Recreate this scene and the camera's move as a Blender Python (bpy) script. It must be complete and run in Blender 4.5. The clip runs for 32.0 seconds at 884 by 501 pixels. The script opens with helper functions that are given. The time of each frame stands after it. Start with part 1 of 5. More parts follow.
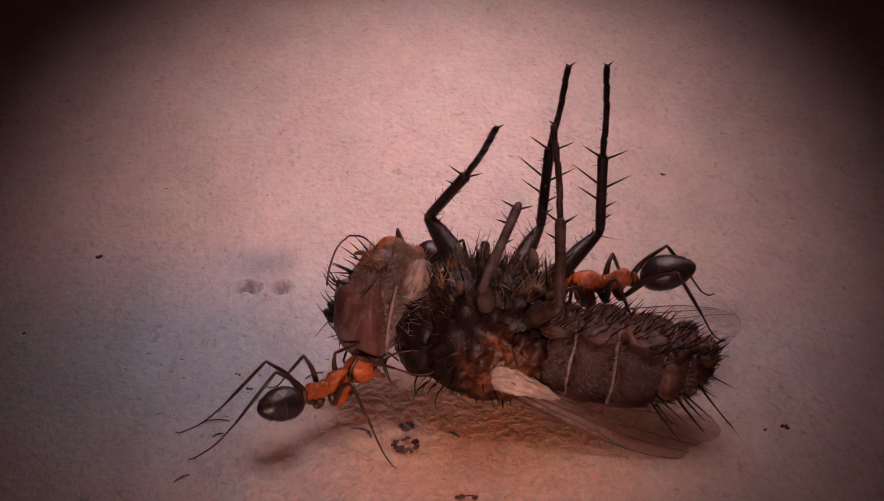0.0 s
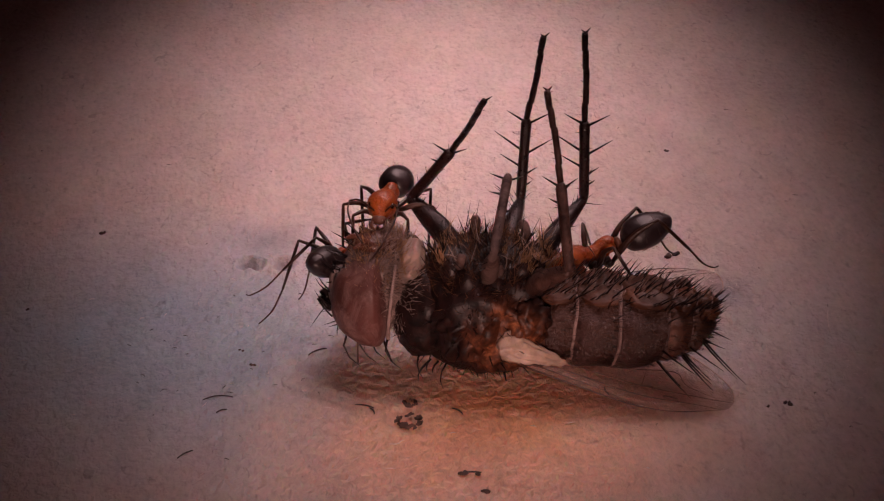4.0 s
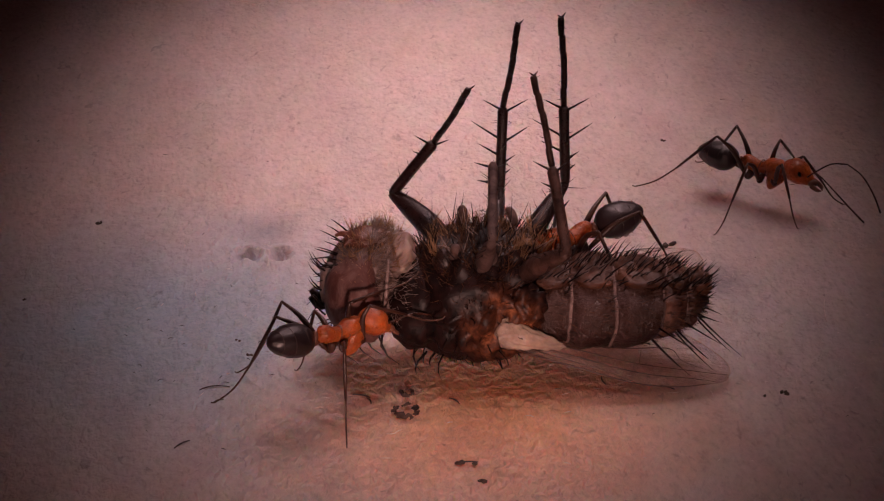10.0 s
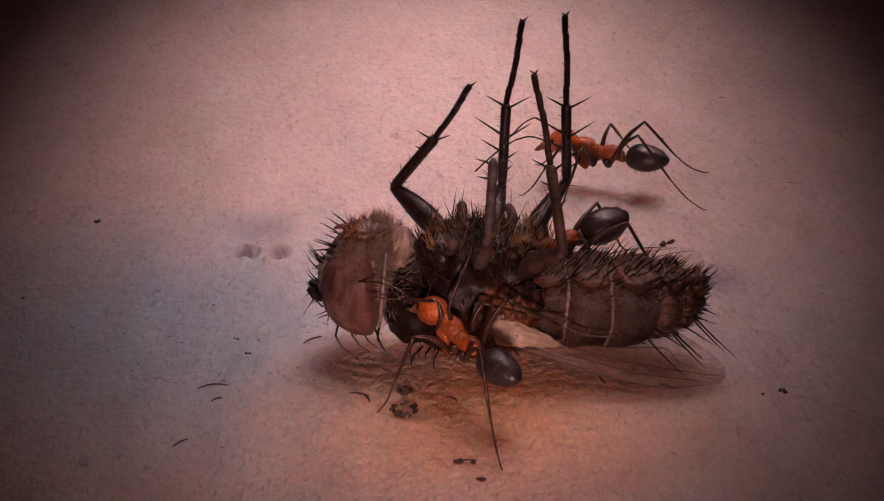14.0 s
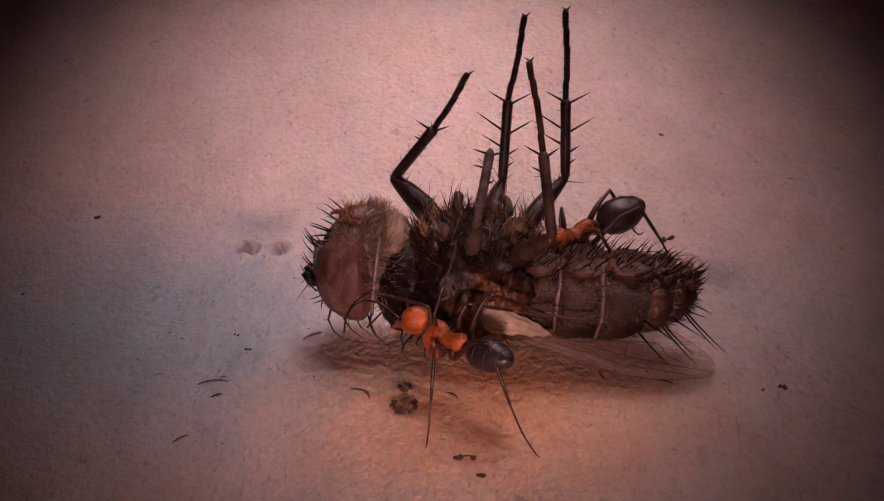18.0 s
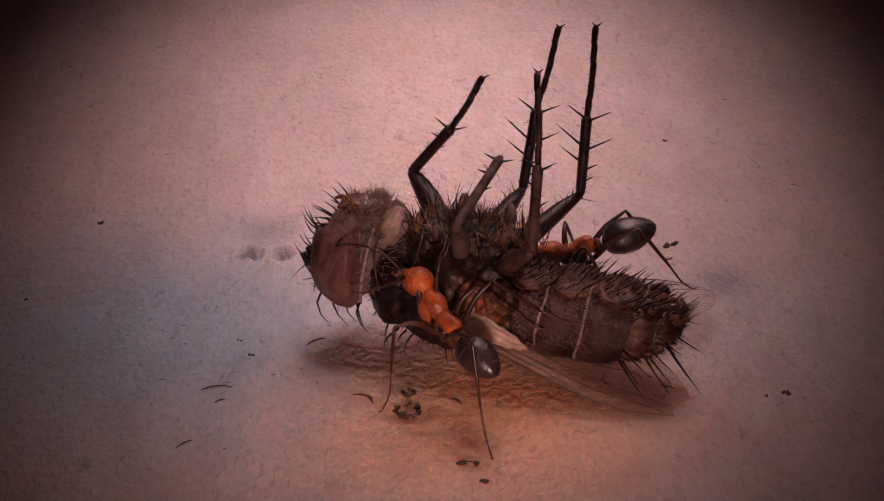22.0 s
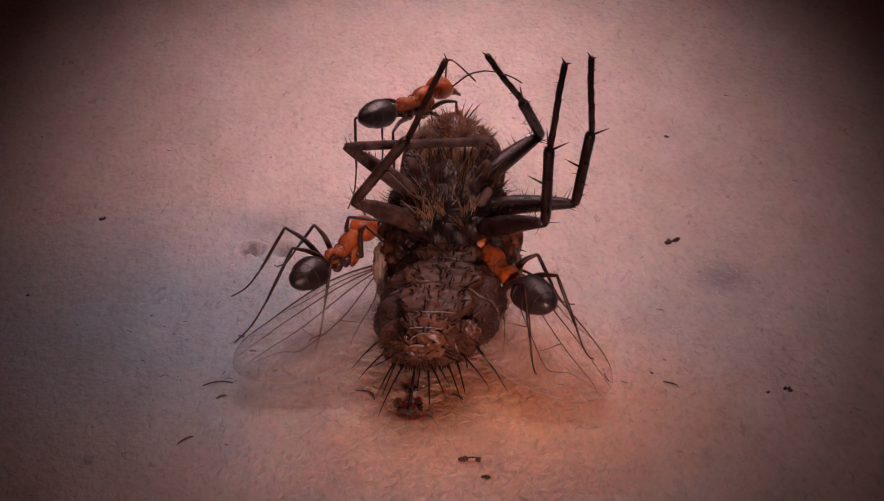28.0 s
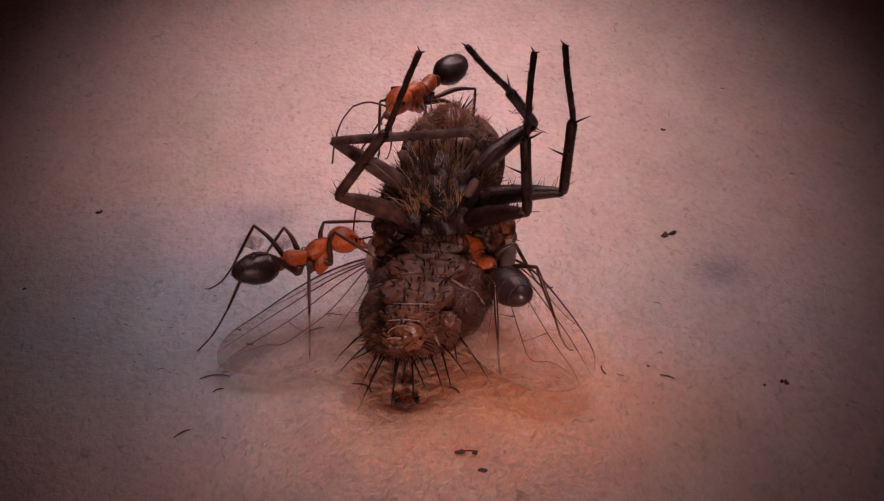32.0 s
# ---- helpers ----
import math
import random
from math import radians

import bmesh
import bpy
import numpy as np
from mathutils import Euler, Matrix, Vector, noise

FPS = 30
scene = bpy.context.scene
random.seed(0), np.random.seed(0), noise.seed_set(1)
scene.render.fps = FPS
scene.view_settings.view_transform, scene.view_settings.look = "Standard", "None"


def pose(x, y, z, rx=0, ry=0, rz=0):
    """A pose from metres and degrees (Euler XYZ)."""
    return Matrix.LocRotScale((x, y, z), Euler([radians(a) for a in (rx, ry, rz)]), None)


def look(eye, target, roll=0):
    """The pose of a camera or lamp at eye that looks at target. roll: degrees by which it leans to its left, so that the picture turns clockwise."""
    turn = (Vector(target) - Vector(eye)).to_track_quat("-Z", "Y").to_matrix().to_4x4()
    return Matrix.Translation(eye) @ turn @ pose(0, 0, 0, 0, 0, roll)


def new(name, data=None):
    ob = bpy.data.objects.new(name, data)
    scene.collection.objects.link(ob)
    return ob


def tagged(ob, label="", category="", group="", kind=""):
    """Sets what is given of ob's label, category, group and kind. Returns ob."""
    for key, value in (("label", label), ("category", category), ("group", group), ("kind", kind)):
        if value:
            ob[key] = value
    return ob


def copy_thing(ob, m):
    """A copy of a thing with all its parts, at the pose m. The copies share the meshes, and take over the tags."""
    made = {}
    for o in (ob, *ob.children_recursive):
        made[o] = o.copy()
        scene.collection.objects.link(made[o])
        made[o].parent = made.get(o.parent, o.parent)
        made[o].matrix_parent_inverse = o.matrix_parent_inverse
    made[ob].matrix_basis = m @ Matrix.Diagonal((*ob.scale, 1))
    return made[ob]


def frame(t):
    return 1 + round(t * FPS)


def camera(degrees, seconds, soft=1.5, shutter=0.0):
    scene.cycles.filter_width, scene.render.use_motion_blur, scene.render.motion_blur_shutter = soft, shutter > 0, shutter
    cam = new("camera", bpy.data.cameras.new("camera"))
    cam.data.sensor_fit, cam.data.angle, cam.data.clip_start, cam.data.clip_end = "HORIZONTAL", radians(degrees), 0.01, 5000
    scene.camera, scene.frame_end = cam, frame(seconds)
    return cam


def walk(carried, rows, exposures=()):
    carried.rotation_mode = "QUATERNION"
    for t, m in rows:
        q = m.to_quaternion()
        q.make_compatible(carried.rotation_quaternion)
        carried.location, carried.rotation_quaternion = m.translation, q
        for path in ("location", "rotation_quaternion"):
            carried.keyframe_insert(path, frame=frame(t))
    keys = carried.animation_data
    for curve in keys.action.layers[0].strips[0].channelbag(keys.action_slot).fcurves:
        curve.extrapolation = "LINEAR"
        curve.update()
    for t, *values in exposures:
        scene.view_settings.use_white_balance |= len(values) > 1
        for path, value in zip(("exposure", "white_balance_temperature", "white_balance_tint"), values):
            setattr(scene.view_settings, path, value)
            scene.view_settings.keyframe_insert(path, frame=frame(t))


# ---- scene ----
from mathutils import Quaternion

MM = 0.001
EYE = (0.0, -0.058098, 0.026845)
cam = camera(22.0, 32.0, soft=1.2)
walk(cam, [
        (0, look(EYE, (0.000000, 0.002265, 0))),
        (0.5, look(EYE, (-0.000065, 0.001824, 0))),
        (1, look(EYE, (-0.000113, 0.001349, 0))),
        (1.5, look(EYE, (-0.000145, 0.001193, 0))),
        (2, look(EYE, (-0.000129, 0.000959, 0))),
        (2.5, look(EYE, (-0.000144, 0.000803, 0))),
        (3, look(EYE, (-0.000144, 0.000688, 0))),
        (3.5, look(EYE, (-0.000128, 0.000649, 0))),
        (5.5, look(EYE, (-0.000016, 0.000457, 0))),
        (6, look(EYE, (-0.000016, 0.000419, 0))),
        (6.5, look(EYE, (0.000000, 0.000342, 0))),
        (7, look(EYE, (0.000000, 0.000228, 0))),
        (7.5, look(EYE, (0.000000, 0.000114, 0))),
        (8, look(EYE, (0.000000, 0.000038, 0))),
        (8.5, look(EYE, (0.000000, 0.000000, 0))),
        (9, look(EYE, (0.000000, 0.000000, 0))),
        (9.5, look(EYE, (0.000000, 0.000000, 0))),
        (10, look(EYE, (0.000000, -0.000076, 0))),
        (10.5, look(EYE, (0.000016, -0.000113, 0))),
        (11, look(EYE, (0.000016, -0.000189, 0))),
        (11.5, look(EYE, (0.000032, -0.000113, 0))),
        (12, look(EYE, (0.000032, -0.000076, 0))),
        (12.5, look(EYE, (0.000032, 0.000000, 0))),
        (13, look(EYE, (0.000032, -0.000076, 0))),
        (13.5, look(EYE, (0.000032, -0.000113, 0))),
        (14, look(EYE, (0.000047, -0.000189, 0))),
        (14.5, look(EYE, (0.000047, -0.000339, 0))),
        (16.5, look(EYE, (0.000047, -0.000451, 0))),
        (17, look(EYE, (0.000047, -0.000451, 0))),
        (17.5, look(EYE, (0.000047, -0.000451, 0))),
        (18, look(EYE, (0.000047, -0.000451, 0))),
        (18.5, look(EYE, (0.000047, -0.000339, 0))),
        (19, look(EYE, (0.000032, -0.000339, 0))),
        (19.5, look(EYE, (0.000032, -0.000301, 0))),
        (20, look(EYE, (0.000008, -0.000189, 0))),
        (20.5, look(EYE, (0.000000, -0.000113, 0))),
        (21, look(EYE, (-0.000016, -0.000076, 0))),
        (21.5, look(EYE, (-0.000032, -0.000076, 0))),
        (22, look(EYE, (-0.000048, -0.000076, 0))),
        (22.5, look(EYE, (-0.000048, 0.000000, 0))),
        (23, look(EYE, (-0.000063, 0.000000, 0))),
        (23.5, look(EYE, (-0.000063, 0.000000, 0))),
        (24, look(EYE, (-0.000063, -0.000076, 0))),
        (24.5, look(EYE, (-0.000095, -0.000113, 0))),
        (25, look(EYE, (-0.000095, -0.000189, 0))),
        (25.5, look(EYE, (-0.000111, -0.000301, 0))),
        (27.5, look(EYE, (-0.000111, -0.000339, 0))),
        (28, look(EYE, (-0.000095, -0.000339, 0))),
        (28.5, look(EYE, (-0.000095, -0.000414, 0))),
        (29, look(EYE, (-0.000095, -0.000451, 0))),
        (29.5, look(EYE, (-0.000063, -0.000637, 0))),
        (30, look(EYE, (-0.000063, -0.000674, 0))),
        (30.5, look(EYE, (-0.000047, -0.000786, 0))),
        (31, look(EYE, (-0.000047, -0.000859, 0))),
        (31.5, look(EYE, (-0.000031, -0.000896, 0))),
        (32, look(EYE, (0.000000, -0.000786, 0))),
])

# ---- light: soft back and weaker front, from added lamps shaped to mimic a vignette ----
world = bpy.data.worlds.new("world")
scene.world = world
world.use_nodes = True
world.node_tree.nodes["Background"].inputs[0].default_value = (1.0, 0.38, 0.36, 1)
world.node_tree.nodes["Background"].inputs[1].default_value = 0.012


VIGNETTE_POOL = (0.0094, 0.0285)      # half width and half depth of the lit oval that imitates lens vignetting


def spot(name, eye, target, power, radius, colour, pool=VIGNETTE_POOL):
    """An added lamp; its oval cone just covers the pool round the target, as vignetting."""
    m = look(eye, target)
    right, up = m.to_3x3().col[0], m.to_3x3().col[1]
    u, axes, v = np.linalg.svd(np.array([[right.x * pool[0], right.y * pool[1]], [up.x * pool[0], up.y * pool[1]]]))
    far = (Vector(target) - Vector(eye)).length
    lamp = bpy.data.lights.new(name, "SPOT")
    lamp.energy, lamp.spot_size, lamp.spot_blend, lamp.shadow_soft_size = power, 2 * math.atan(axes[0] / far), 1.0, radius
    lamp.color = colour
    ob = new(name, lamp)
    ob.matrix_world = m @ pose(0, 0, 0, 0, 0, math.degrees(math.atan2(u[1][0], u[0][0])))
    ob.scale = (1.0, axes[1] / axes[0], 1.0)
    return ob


# added, unseen: a cluster of small lamps behind the subject, one low fill in front
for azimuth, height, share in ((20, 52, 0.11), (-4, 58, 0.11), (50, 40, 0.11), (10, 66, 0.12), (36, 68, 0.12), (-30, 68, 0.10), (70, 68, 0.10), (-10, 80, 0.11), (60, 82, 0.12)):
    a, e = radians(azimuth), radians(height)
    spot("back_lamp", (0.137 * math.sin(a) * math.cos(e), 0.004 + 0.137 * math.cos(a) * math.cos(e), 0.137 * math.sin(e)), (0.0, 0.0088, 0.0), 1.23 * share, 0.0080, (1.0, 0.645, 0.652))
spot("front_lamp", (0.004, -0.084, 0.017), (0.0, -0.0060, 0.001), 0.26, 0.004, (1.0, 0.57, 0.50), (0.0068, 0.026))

# ---- materials ----


def material(name):
    m = bpy.data.materials.new(name)
    m.use_nodes = True
    return m, m.node_tree.nodes, m.node_tree.links, m.node_tree.nodes["Principled BSDF"]


def ramp(nodes, stops):
    r = nodes.new("ShaderNodeValToRGB")
    el = r.color_ramp.elements
    while len(el) < len(stops):
        el.new(0.5)
    for e, (p, c) in zip(el, stops):
        e.position, e.color = p, (*c, 1)
    return r


def noise_tex(nodes, links, coord, scale, detail=4, rough=0.55, dist=0.0):
    n = nodes.new("ShaderNodeTexNoise")
    n.inputs["Scale"].default_value, n.inputs["Detail"].default_value = scale, detail
    n.inputs["Roughness"].default_value, n.inputs["Distortion"].default_value = rough, dist
    links.new(coord, n.inputs["Vector"])
    return n


def mixed(nodes, links, a, b, fac, kind="MIX"):
    m = nodes.new("ShaderNodeMix")
    m.data_type, m.blend_type = "RGBA", kind
    for slot, v in ((6, a), (7, b), (0, fac)):
        if isinstance(v, (int, float)):
            m.inputs[slot].default_value = v
        elif isinstance(v, tuple):
            m.inputs[slot].default_value = (*v, 1)
        else:
            links.new(v, m.inputs[slot])
    return m.outputs[2]


def chitin(name, dark, light, scale=2500, rough=0.4, bump=0.3, dist=0.00004, sub=0.0, spec=0.5, belly=None, dust=None, through_light=0.0):
    """A mottled insect shell: two tones, fine grain, relief."""
    m, nodes, links, bsdf = material(name)
    co = nodes.new("ShaderNodeTexCoord").outputs["Object"]
    n1 = noise_tex(nodes, links, co, scale, 5, 0.6, 0.4)
    n2 = noise_tex(nodes, links, co, scale * 7, 3, 0.6)
    r = ramp(nodes, [(0.32, dark), (0.7, light)])
    links.new(n1.outputs["Fac"], r.inputs[0])
    fine = ramp(nodes, [(0.3, (0.72, 0.72, 0.72)), (0.7, (1.15, 1.15, 1.15))])
    links.new(n2.outputs["Fac"], fine.inputs[0])
    tone = r.outputs[0]
    if belly:
        sep = nodes.new("ShaderNodeSeparateXYZ")
        links.new(co, sep.inputs[0])
        add = nodes.new("ShaderNodeMath")
        add.operation = "MULTIPLY_ADD"
        links.new(n1.outputs["Fac"], add.inputs[0])
        add.inputs[1].default_value = 0.0012
        links.new(sep.outputs["Z"], add.inputs[2])
        rng = nodes.new("ShaderNodeMapRange")
        rng.inputs["From Min"].default_value, rng.inputs["From Max"].default_value = 0.0017, 0.0033
        links.new(add.outputs[0], rng.inputs["Value"])
        tone = mixed(nodes, links, tone, belly, rng.outputs[0])
    if dust:
        at = nodes.new("ShaderNodeAttribute")
        at.attribute_name = "dust"
        speck = ramp(nodes, [(0.36, (0.25, 0.25, 0.25)), (0.62, (1, 1, 1))])
        links.new(n2.outputs["Fac"], speck.inputs[0])
        tone = mixed(nodes, links, tone, dust, mixed(nodes, links, (0.0, 0.0, 0.0), speck.outputs[0], at.outputs["Fac"]))
    links.new(mixed(nodes, links, tone, fine.outputs[0], 0.7, "MULTIPLY"), bsdf.inputs["Base Color"])
    rr = ramp(nodes, [(0.3, (rough * 0.75,) * 3), (0.75, (min(1, rough * 1.35),) * 3)])
    links.new(n2.outputs["Fac"], rr.inputs[0])
    links.new(rr.outputs[0], bsdf.inputs["Roughness"])
    b = nodes.new("ShaderNodeBump")
    b.inputs["Strength"].default_value, b.inputs["Distance"].default_value = bump, dist
    links.new(n2.outputs["Fac"], b.inputs["Height"])
    links.new(b.outputs[0], bsdf.inputs["Normal"])
    bsdf.inputs["Specular IOR Level"].default_value = spec
    if sub:
        bsdf.inputs["Subsurface Weight"].default_value = sub
        bsdf.inputs["Subsurface Radius"].default_value = (0.0006, 0.0002, 0.00008)
        bsdf.inputs["Subsurface Scale"].default_value = 1.0
    if through_light:
        thin = nodes.new("ShaderNodeBsdfTranslucent")
        links.new(tone, thin.inputs["Color"])
        mix = nodes.new("ShaderNodeMixShader")
        mix.inputs[0].default_value = through_light
        links.new(bsdf.outputs[0], mix.inputs[1])
        links.new(thin.outputs[0], mix.inputs[2])
        links.new(mix.outputs[0], nodes["Material Output"].inputs["Surface"])
    return m


def thorax_material():
    """Black shell with rusty, mottled flanks."""
    m, nodes, links, bsdf = material("fly_thorax_shell")
    co = nodes.new("ShaderNodeTexCoord").outputs["Object"]
    n1 = noise_tex(nodes, links, co, 700, 6, 0.68, 0.6)
    n2 = noise_tex(nodes, links, co, 2600, 5, 0.7, 0.3)
    n3 = noise_tex(nodes, links, co, 9000, 3, 0.6)
    dark = ramp(nodes, [(0.38, (0.0026, 0.0013, 0.0015)), (0.75, (0.032, 0.013, 0.012))])
    links.new(n2.outputs["Fac"], dark.inputs[0])
    rust = ramp(nodes, [(0.34, (0.006, 0.0025, 0.002)), (0.52, (0.10, 0.032, 0.014)), (0.70, (0.36, 0.135, 0.060))])
    links.new(n2.outputs["Fac"], rust.inputs[0])
    both = None
    for side in (-1, 1):
        mp = nodes.new("ShaderNodeMapping")
        mp.vector_type = "TEXTURE"
        mp.inputs["Location"].default_value = (0.0 * MM, side * 1.7 * MM, 1.55 * MM)
        mp.inputs["Scale"].default_value = (1.75 * MM, 1.6 * MM, 1.7 * MM)
        links.new(co, mp.inputs["Vector"])
        g = nodes.new("ShaderNodeTexGradient")
        g.gradient_type = "SPHERICAL"
        links.new(mp.outputs[0], g.inputs["Vector"])
        if both is None:
            both = g.outputs["Fac"]
        else:
            add = nodes.new("ShaderNodeMath")
            links.new(both, add.inputs[0])
            links.new(g.outputs["Fac"], add.inputs[1])
            both = add.outputs[0]
    mul = nodes.new("ShaderNodeMath")
    mul.operation = "MULTIPLY"
    links.new(both, mul.inputs[0])
    links.new(n1.outputs["Fac"], mul.inputs[1])
    rng = nodes.new("ShaderNodeMapRange")
    rng.inputs["From Min"].default_value, rng.inputs["From Max"].default_value = 0.12, 0.38
    links.new(mul.outputs[0], rng.inputs["Value"])
    links.new(mixed(nodes, links, dark.outputs[0], rust.outputs[0], rng.outputs[0]), bsdf.inputs["Base Color"])
    bsdf.inputs["Roughness"].default_value = 0.45
    bsdf.inputs["Specular IOR Level"].default_value = 0.25
    b = nodes.new("ShaderNodeBump")
    b.inputs["Strength"].default_value, b.inputs["Distance"].default_value = 0.4, 0.00008
    links.new(n2.outputs["Fac"], b.inputs["Height"])
    links.new(b.outputs[0], bsdf.inputs["Normal"])
    return m


def ground_material():
    m, nodes, links, bsdf = material("board")
    co = nodes.new("ShaderNodeTexCoord").outputs["Object"]
    stretch = nodes.new("ShaderNodeMapping")
    stretch.inputs["Scale"].default_value = (1.0, 0.42, 1.0)
    links.new(co, stretch.inputs["Vector"])
    weave = stretch.outputs[0]
    big = noise_tex(nodes, links, weave, 150, 4, 0.6, 0.5)
    midn = noise_tex(nodes, links, weave, 620, 6, 0.66)

    def fibres(turn, scale, squeeze):
        """Short felted fibres that run one way."""
        mp = nodes.new("ShaderNodeMapping")
        mp.vector_type = "TEXTURE"
        mp.inputs["Rotation"].default_value = (0, 0, radians(turn))
        mp.inputs["Scale"].default_value = (1.0, 1 / squeeze, 1.0)
        links.new(weave, mp.inputs["Vector"])
        return noise_tex(nodes, links, mp.outputs[0], scale, 3, 0.55, 0.6).outputs["Fac"]

    def added(a, b, share=0.5):
        m = nodes.new("ShaderNodeMix")
        m.inputs[0].default_value = share
        links.new(a, m.inputs[2])
        links.new(b, m.inputs[3])
        return m.outputs[0]

    felt = added(added(fibres(35, 3600, 2.4), fibres(-50, 3400, 2.6)), added(fibres(100, 3900, 2.2), fibres(-12, 3200, 2.6)))
    base = ramp(nodes, [(0.3, (0.54, 0.455, 0.42)), (0.7, (0.66, 0.555, 0.535))])
    links.new(big.outputs["Fac"], base.inputs[0])
    blot = ramp(nodes, [(0.3, (0.86, 0.845, 0.85)), (0.6, (1.04, 1.04, 1.04))])
    links.new(midn.outputs["Fac"], blot.inputs[0])
    col = mixed(nodes, links, base.outputs[0], blot.outputs[0], 0.9, "MULTIPLY")
    grain = ramp(nodes, [(0.37, (0.56, 0.53, 0.53)), (0.48, (0.96, 0.96, 0.96)), (0.62, (1.24, 1.22, 1.22))])
    links.new(felt, grain.inputs[0])
    col = mixed(nodes, links, col, grain.outputs[0], 0.50, "MULTIPLY")
    specks = noise_tex(nodes, links, weave, 2600, 2, 0.5, 1.2)
    dots = ramp(nodes, [(0.27, (0.45, 0.42, 0.43)), (0.33, (1.0, 1.0, 1.0))])
    links.new(specks.outputs["Fac"], dots.inputs[0])
    col = mixed(nodes, links, col, dots.outputs[0], 0.5, "MULTIPLY")

    def stain_or_light(col, x, y, rx, ry, tint, strength):
        """A soft-edged tint in the board's colour, for stains and painted light or shade."""
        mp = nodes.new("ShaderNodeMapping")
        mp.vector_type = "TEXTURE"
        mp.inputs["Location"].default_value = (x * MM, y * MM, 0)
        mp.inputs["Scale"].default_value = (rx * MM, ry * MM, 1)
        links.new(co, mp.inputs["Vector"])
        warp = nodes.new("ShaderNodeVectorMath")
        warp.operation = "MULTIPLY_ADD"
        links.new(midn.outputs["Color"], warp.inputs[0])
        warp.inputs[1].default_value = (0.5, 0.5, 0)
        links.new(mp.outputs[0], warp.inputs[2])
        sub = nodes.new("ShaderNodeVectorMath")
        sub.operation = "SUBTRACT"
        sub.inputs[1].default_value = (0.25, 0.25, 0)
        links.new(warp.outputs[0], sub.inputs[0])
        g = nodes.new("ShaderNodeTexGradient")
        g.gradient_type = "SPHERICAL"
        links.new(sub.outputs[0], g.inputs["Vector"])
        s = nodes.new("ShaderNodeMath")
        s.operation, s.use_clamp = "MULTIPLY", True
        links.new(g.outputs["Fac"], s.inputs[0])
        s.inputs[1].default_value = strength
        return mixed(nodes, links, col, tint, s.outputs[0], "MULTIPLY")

    col = stain_or_light(col, -7.2, -4.8, 8.2, 9.0, (0.58, 0.85, 1.06), 1.35)      # wide bluish tint at the left
    col = stain_or_light(col, 1.2, -9.4, 6.4, 6.2, (1.45, 0.88, 0.53), 1.2)       # orange glow in front of the fly, painted into the colour
    col = stain_or_light(col, -5.0, 1.5, 1.2, 1.4, (0.62, 0.66, 0.70), 1.2)
    # shade in the two pits, painted in on top of their relief
    col = stain_or_light(col, -5.42, -0.20, 0.42, 0.46, (0.60, 0.58, 0.58), 1.2)
    col = stain_or_light(col, -4.53, -0.10, 0.36, 0.5, (0.62, 0.60, 0.60), 1.2)
    col = stain_or_light(col, 8.0, -4.0, 5.0, 5.0, (0.86, 0.98, 1.04), 1.0)
    col = stain_or_light(col, 7.5, -2.1, 1.1, 1.3, (0.66, 0.68, 0.76), 1.2)
    col = stain_or_light(col, 0.6, -10.6, 1.6, 1.8, (0.72, 0.76, 0.82), 0.9)
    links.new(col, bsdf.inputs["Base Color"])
    bsdf.inputs["Roughness"].default_value = 0.48
    bsdf.inputs["Specular IOR Level"].default_value = 0.40
    bsdf.inputs["Subsurface Weight"].default_value = 0.42
    bsdf.inputs["Subsurface Radius"].default_value = (0.0045, 0.0010, 0.0004)
    bsdf.inputs["Subsurface Scale"].default_value = 1.0
    b = nodes.new("ShaderNodeBump")
    b.inputs["Strength"].default_value, b.inputs["Distance"].default_value = 0.9, 0.00024
    even = nodes.new("ShaderNodeMapping")
    even.inputs["Scale"].default_value = (1.0, 0.62, 1.0)
    links.new(co, even.inputs["Vector"])
    fine = noise_tex(nodes, links, even.outputs[0], 5200, 3, 0.55, 0.4)
    links.new(added(felt, fine.outputs["Fac"], 0.72), b.inputs["Height"])
    links.new(b.outputs[0], bsdf.inputs["Normal"])
    return m


def eye_material():
    m, nodes, links, bsdf = material("fly_eye")
    co = nodes.new("ShaderNodeTexCoord").outputs["Object"]
    n1 = noise_tex(nodes, links, co, 1300, 5, 0.65)
    r = ramp(nodes, [(0.3, (0.042, 0.014, 0.012)), (0.72, (0.135, 0.053, 0.046))])
    links.new(n1.outputs["Fac"], r.inputs[0])
    streak = nodes.new("ShaderNodeMapping")
    streak.inputs["Scale"].default_value = (1.0, 1.0, 0.6)
    links.new(co, streak.inputs["Vector"])
    dust = noise_tex(nodes, links, streak.outputs[0], 2000, 6, 0.8, 0.8)
    dr = ramp(nodes, [(0.43, (0.02, 0.02, 0.02)), (0.63, (0.66, 0.66, 0.66))])
    links.new(dust.outputs["Fac"], dr.inputs[0])
    links.new(mixed(nodes, links, r.outputs[0], (0.23, 0.145, 0.132), dr.outputs[0]), bsdf.inputs["Base Color"])
    v = nodes.new("ShaderNodeTexVoronoi")
    v.inputs["Scale"].default_value = 22000
    links.new(co, v.inputs["Vector"])
    b = nodes.new("ShaderNodeBump")
    b.inputs["Strength"].default_value, b.inputs["Distance"].default_value = 0.15, 0.00002
    b.invert = True
    links.new(v.outputs["Distance"], b.inputs["Height"])
    links.new(b.outputs[0], bsdf.inputs["Normal"])
    bsdf.inputs["Roughness"].default_value = 0.5
    bsdf.inputs["Specular IOR Level"].default_value = 0.3
    return m


